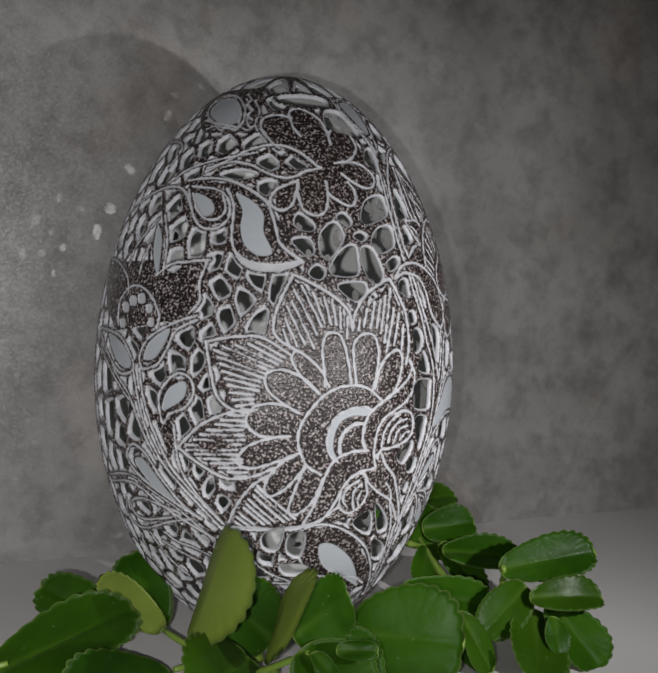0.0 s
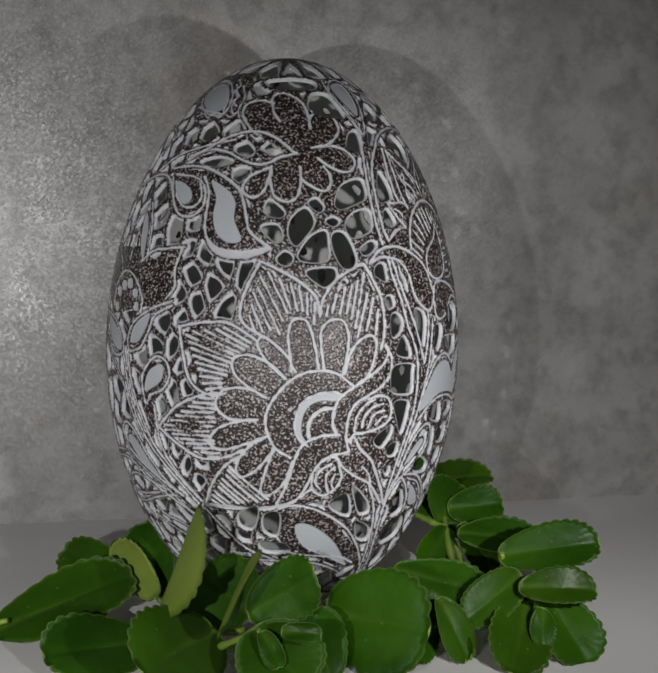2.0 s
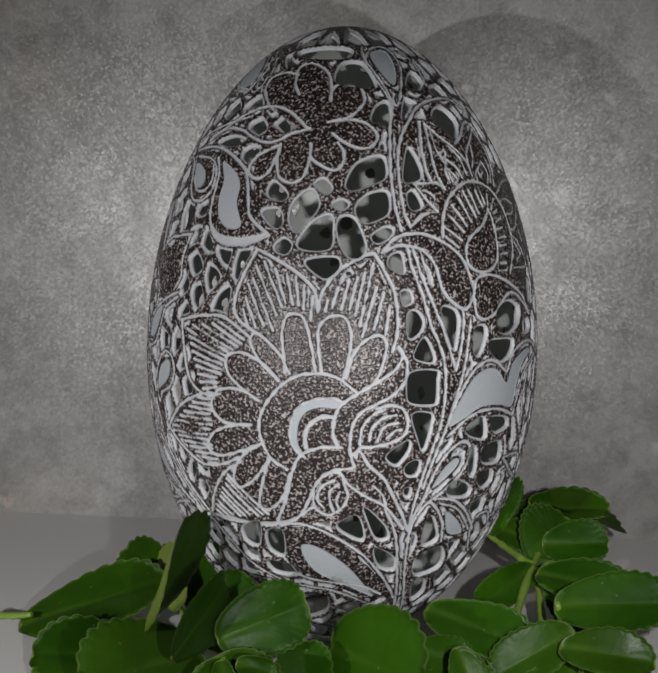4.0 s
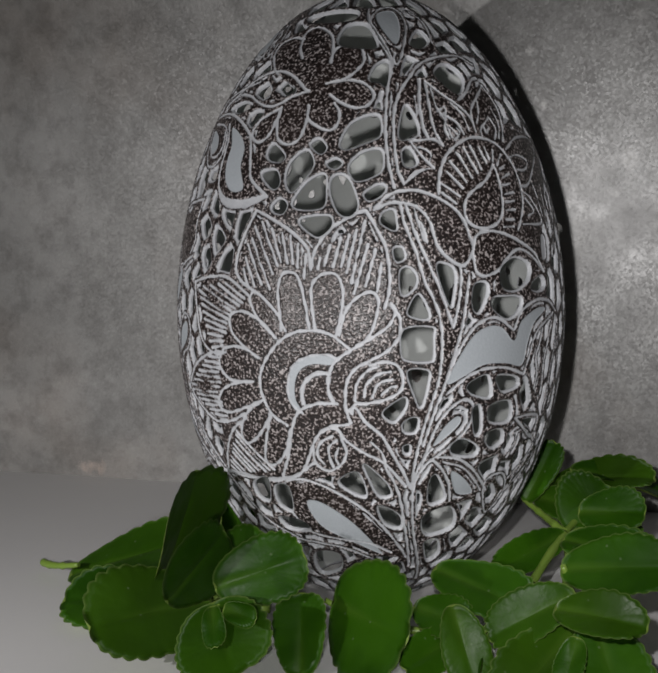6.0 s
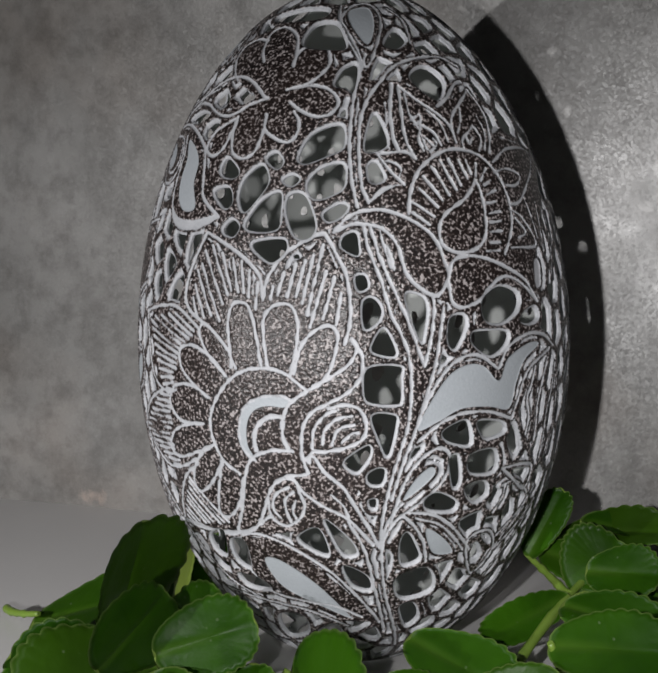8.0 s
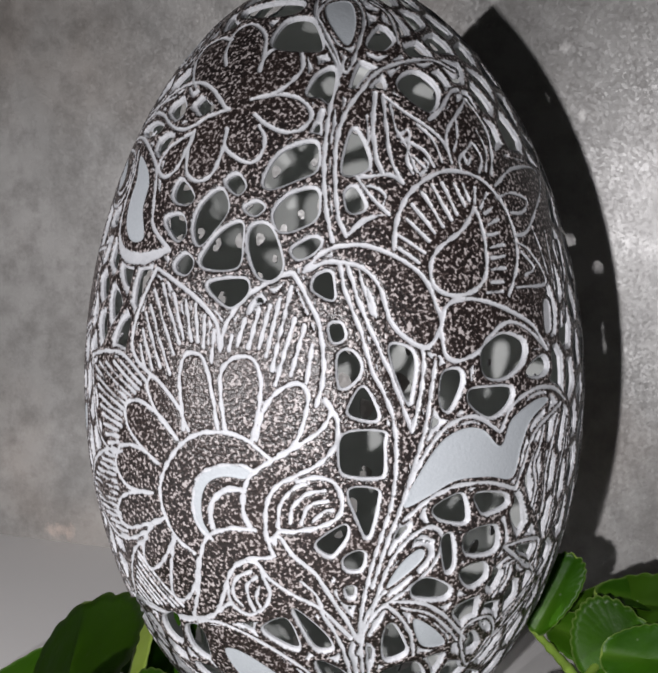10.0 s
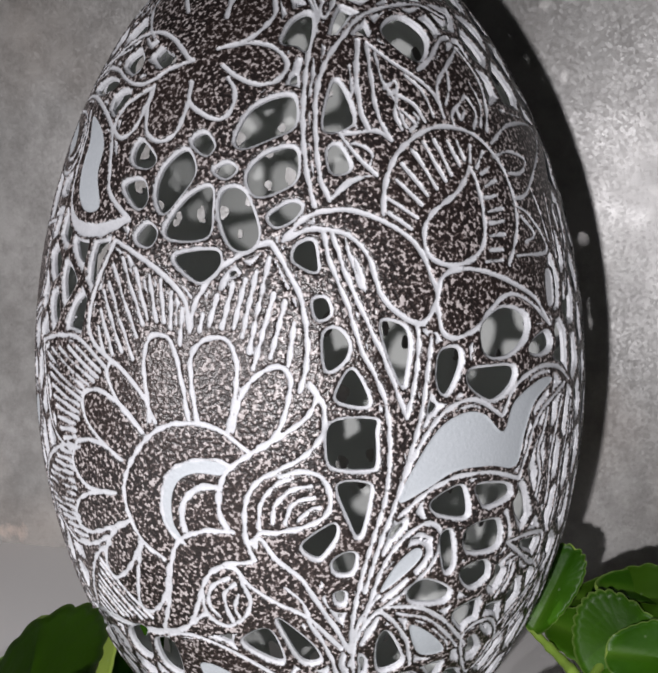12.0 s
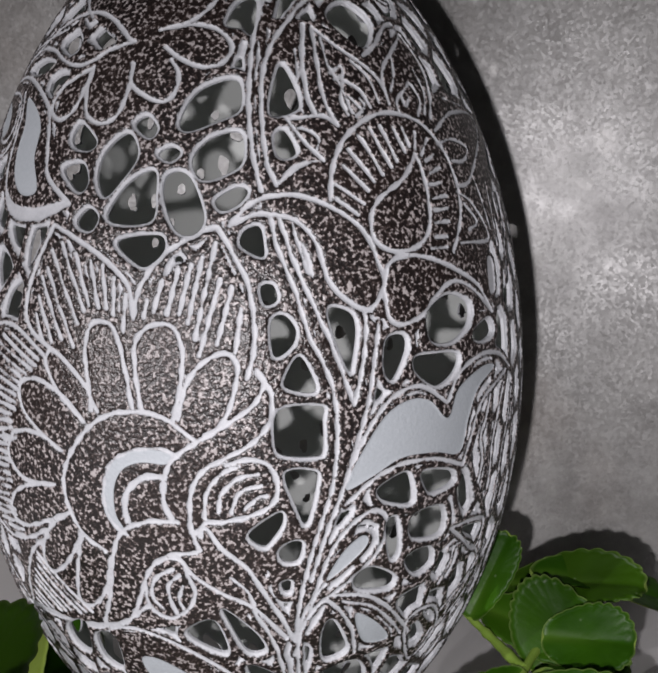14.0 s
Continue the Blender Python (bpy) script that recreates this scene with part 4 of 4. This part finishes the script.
def leaf(sprig, base, tip, width, facing, cup=1.5, bend=0.0):
    """A thick spoon-shaped leaf with a scalloped edge, from its base to its tip; facing: the way its upper face looks."""
    base, tip = Vector(base), Vector(tip)
    along = tip - base
    length = along.length
    ex = along.normalized()
    en = Vector(facing)
    en = (en - en.dot(ex) * ex).normalized()
    ey = en.cross(ex)
    rings, seg = 7, 168
    rng = random.Random(hash((round(base.x), round(tip.y), round(width))))
    phase, teeth, twist = rng.uniform(0, 6), rng.choice((23, 25, 28)), rng.uniform(-0.25, 0.25)
    verts, rim, vein = [], [], []
    for side in (1, -1):
        for k in range(rings + 1):
            q = k / rings
            for i in range(seg):
                a = 2 * math.pi * i / seg
                # outline: narrow at the base, broad and blunt towards the tip
                u = 0.5 - 0.5 * math.cos(a)
                half = 0.5 * width * math.copysign(abs(math.sin(a)) ** 0.74, math.sin(a)) * (0.74 + 0.36 * u)
                scallop = 1 + 0.07 * (abs(math.sin(teeth * a * 0.5 + phase)) - 0.7) * min(1, 2.2 * u) * (0.8 + 0.3 * math.sin(a * 3 + phase))
                x = 0.55 + (u - 0.55) * q * scallop
                y = half * q * scallop
                rel = y / (0.5 * width)
                z = cup * (rel * rel * 0.9 + 0.35 * abs(rel)) - 0.5 * cup + bend * (x - 0.3) ** 2 * 1.6
                z += 0.35 * math.sin(3.0 * a + phase) * q * q + twist * y * x * 0.4
                thick = 0.75 * math.sqrt(max(0.0, 1 - q * q)) + 0.22 * (1 if k < rings else 0)
                z += side * thick * 0.5 - (0.28 * math.exp(-((y / 0.8) ** 2)) * (1 - q * 0.3) if side > 0 else 0)
                verts.append((base + ex * (x * length) + ey * y + en * z) * 0.001)
                rim.append(q)
                vein.append(math.exp(-((y / 1.1) ** 2)) * (1 - x))
    n = (rings + 1) * seg
    faces = []
    for k in range(rings):
        for i in range(seg):
            j = (i + 1) % seg
            f = (k * seg + i, (k + 1) * seg + i, (k + 1) * seg + j, k * seg + j)
            faces += [f, tuple(n + v for v in reversed(f))]
    for i in range(seg):
        j = (i + 1) % seg
        faces.append((rings * seg + i, n + rings * seg + i, n + rings * seg + j, rings * seg + j))
    me = bpy.data.meshes.new("leaf")
    me.from_pydata(verts, [], faces)
    me.attributes.new("rim", "FLOAT", "POINT").data.foreach_set("value", rim)
    me.attributes.new("vein", "FLOAT", "POINT").data.foreach_set("value", vein)
    me.materials.append(LEAF)
    me.materials.append(UNDER)
    me.polygons.foreach_set("material_index", [i % 2 for i in range(2 * rings * seg)] + [1] * seg)
    me.shade_smooth()
    ob = new("leaf", me)
    ob.parent = sprig


def stem(sprig, *points):
    """A round juicy stalk through a few points."""
    p = [Vector(q) for q in points]
    pts = []
    for i in range(17):
        t = i / 16
        pts.append(p[0] * (1 - t) ** 2 + (2 * p[1] - (p[0] + p[2]) * 0.5) * 2 * t * (1 - t) + p[2] * t * t)
    bm = bmesh.new()
    last = None
    for i, q in enumerate(pts):
        d = (pts[min(i + 1, 16)] - pts[max(i - 1, 0)]).normalized()
        s = d.cross(Vector((0, 0, 1))).normalized()
        w = s.cross(d)
        r = 0.95 - 0.022 * i + 0.06 * math.sin(i * 1.9) + (0.15 if i in (5, 11) else 0)
        ring = [bm.verts.new((q + (s * math.cos(a) + w * math.sin(a)) * r) * 0.001) for a in np.linspace(0, 2 * math.pi, 10, endpoint=False)]
        if last:
            for a in range(10):
                bm.faces.new((last[a], last[(a + 1) % 10], ring[(a + 1) % 10], ring[a])).smooth = True
        else:
            bm.faces.new(ring)
        last = ring
    bm.faces.new(last)
    bmesh.ops.recalc_face_normals(bm, faces=bm.faces[:])
    put("stem", bm, STEM, sprig, "pale green juicy stem")


sprig = sprig_thing("green succulent sprig with round scalloped leaves lying on the table")
leaf(sprig, (-31.6, -39.0, 11.1), (-23.4, -39.6, 33.1), 29.6, (0.94, -0.06, -0.35), 3, -1)
leaf(sprig, (-21.8, -42.0, 8.8), (-38.0, -61.5, 9.5), 21.5, (0.55, -0.33, 0.77), 1.5, 0)
leaf(sprig, (-23.4, -58.8, 13.7), (-15.4, -49.1, 24.7), 25.2, (0.88, -0.29, -0.38), 1.2, 0)
leaf(sprig, (-17.1, -52.2, 15.0), (-1.5, -45.5, 20.1), 13.7, (0.28, -0.90, 0.34), 1.2, 0)
leaf(sprig, (-16.7, -54.6, 13.6), (-8.6, -65.2, 4.9), 19.1, (-0.08, -0.67, 0.74), 1.5, 0)
leaf(sprig, (-15.4, -57.5, 13.8), (-12.8, -62.9, 8.1), 4.8, (-0.03, -0.74, 0.68), 0.3, 0)
leaf(sprig, (-12.2, -60.5, 14.6), (-4.9, -63.6, 14.3), 4.6, (-0.26, -0.70, 0.67), 0.3, 0)
leaf(sprig, (-0.2, -54.1, 0.4), (-2.6, -45.1, 12.9), 11.7, (-0.15, -0.82, 0.56), 1, 0)
leaf(sprig, (-12.6, -33.6, 7.5), (-24.0, -32.6, 17.3), 18.0, (-0.30, -0.88, 0.30), 1.2, 0)
stem(sprig, (-14, -38, 3), (-22, -44, 5), (-15, -55, 12.5))
stem(sprig, (-22, -44, 5), (-29, -42, 7), (-32, -40, 11.5))
sprig = sprig_thing("green succulent sprig with long leaves beside the carved egg")
leaf(sprig, (-67.9, -15.9, 0.8), (-36.6, -12.7, 11.5), 20.0, (-0.25, -0.45, 0.85), 1, 0)
leaf(sprig, (-34.2, -32.6, 3.1), (-56.3, -39.0, 4.8), 19.9, (0.18, -0.39, 0.90), 1.2, 0)
leaf(sprig, (-31.7, -18.0, 6.8), (-40.1, 2.5, 13.9), 8.8, (0.65, 0.47, -0.59), 1, 0)
leaf(sprig, (-30, -10, 4.3), (-33.1, 4, 18.9), 13, (-0.25, -0.9, 0.3), 1.2, 0)
leaf(sprig, (-35.9, -2, 3.1), (-52.2, 12, 10.5), 13, (-0.2, -0.7, 0.5), 1, 0)
stem(sprig, (-14, -30, 3), (-24, -28, 4), (-31.6, -17.7, 7))
stem(sprig, (-76, -13, 2.2), (-71, -16, 2.8), (-64, -18, 4.2))
stem(sprig, (-24, -28, 4), (-29, -31, 4), (-34.2, -32.5, 4))
sprig = sprig_thing("green succulent sprig with one broad shiny leaf before the egg")
leaf(sprig, (1.4, -39.5, 9.8), (18.8, -56.2, 10.5), 23.8, (-0.65, -0.67, 0.36), 1.2, -1)
leaf(sprig, (17.2, -37.4, 9.1), (28.7, -40.7, 7.9), 9.4, (-0.14, -0.73, 0.67), 0.8, 0)
leaf(sprig, (25.8, -44.3, 12.9), (30.8, -49.6, 0.4), 9.6, (0.35, -0.81, 0.48), 0.8, 0)
leaf(sprig, (19.8, -30.0, 14.6), (40.0, -38.0, 10.4), 13.5, (0.10, -0.55, 0.82), 1.2, 0)
leaf(sprig, (27.2, -36, 4.7), (17.9, -50, 2.3), 9, (0.2, -0.75, 0.65), 1, 0)
leaf(sprig, (28.3, -38, 4.7), (31.1, -50, 1.5), 6, (-0.5, -0.8, 0.3), 0.8, 0)
stem(sprig, (34, -30, 4), (16, -34, 3), (0, -38, 9))
stem(sprig, (34, -30, 4), (37, -33, 8), (38.5, -36, 12))
stem(sprig, (34, -30, 4), (27.7, -36, 2), (27.9, -36, 5.5))
sprig = sprig_thing("green succulent rosette with folded scalloped leaves on white table")
leaf(sprig, (47.3, -40.0, 15.6), (32.1, -45.2, 8.0), 11.0, (-0.15, -0.80, 0.58), 1.8, -2)
leaf(sprig, (43.6, -33.1, 17.5), (63.5, -43.0, 23.0), 12.0, (-0.25, -0.78, 0.55), 2, -1.5)
leaf(sprig, (43.5, -45.1, 14.4), (58.8, -51.9, 15.6), 9.6, (-0.10, -0.70, 0.70), 1.8, -1.5)
leaf(sprig, (48.0, -41.2, 10.3), (37.1, -58.2, 1.2), 15.1, (0.11, -0.53, 0.84), 1.2, 0)
leaf(sprig, (50.7, -43.2, 12.4), (55.9, -55.4, 0.2), 15.2, (-0.01, -0.71, 0.71), 1.2, 0)
leaf(sprig, (48.0, -48.0, 10.5), (46.2, -53.0, 3.8), 6.0, (-0.15, -0.77, 0.61), 0.5, 0)
stem(sprig, (44, -16, 4), (46, -30, 7), (47, -42, 12.5))
stem(sprig, (46, -28, 6), (46, -31, 12), (44.5, -33.5, 18))
sprig = sprig_thing("green succulent sprig with pale stems near the grey wall")
leaf(sprig, (44.4, 1.8, 13.0), (53.3, 9.1, 21.5), 22.6, (0.16, -0.82, 0.55), 1.2, 0)
leaf(sprig, (43.6, 13.2, 25.9), (68.0, 24.8, 18.9), 11.5, (0.35, -0.19, 0.92), 1.5, -3)
leaf(sprig, (44.0, -2.3, 15.3), (30.5, -19.5, 11.4), 8.2, (0.43, -0.51, 0.75), 1, 0)
leaf(sprig, (45.5, -4.9, 16.9), (52.8, -14.7, 4.9), 9.6, (-0.07, -0.80, 0.60), 1, 0)
leaf(sprig, (33.6, 7.5, 18.4), (39.6, 14.6, 31.0), 8.2, (-0.15, -0.90, 0.40), 0.8, 0)
leaf(sprig, (37.6, 18, 20.8), (60.8, 12, 26.1), 12, (0.1, -0.5, 0.85), 1.5, -2)
leaf(sprig, (35.4, 12, 19.1), (52.3, 4, 16.7), 11, (0.1, -0.7, 0.7), 1.2, 0)
leaf(sprig, (42.8, -10, 16.3), (61.8, -18, 15.1), 13, (0.1, -0.6, 0.8), 1.5, 0)
leaf(sprig, (45.3, 4, 18.1), (59.2, 0, 20.1), 12, (0.1, -0.75, 0.6), 1.2, 0)
stem(sprig, (37, -25, 9), (43, -1, 14.5), (47.5, 12, 16))
stem(sprig, (44, -18, 4), (44, -8, 10), (43.5, -2, 14))
stem(sprig, (43, -1, 14.5), (38.5, 5, 15.8), (33.5, 9, 18.3))
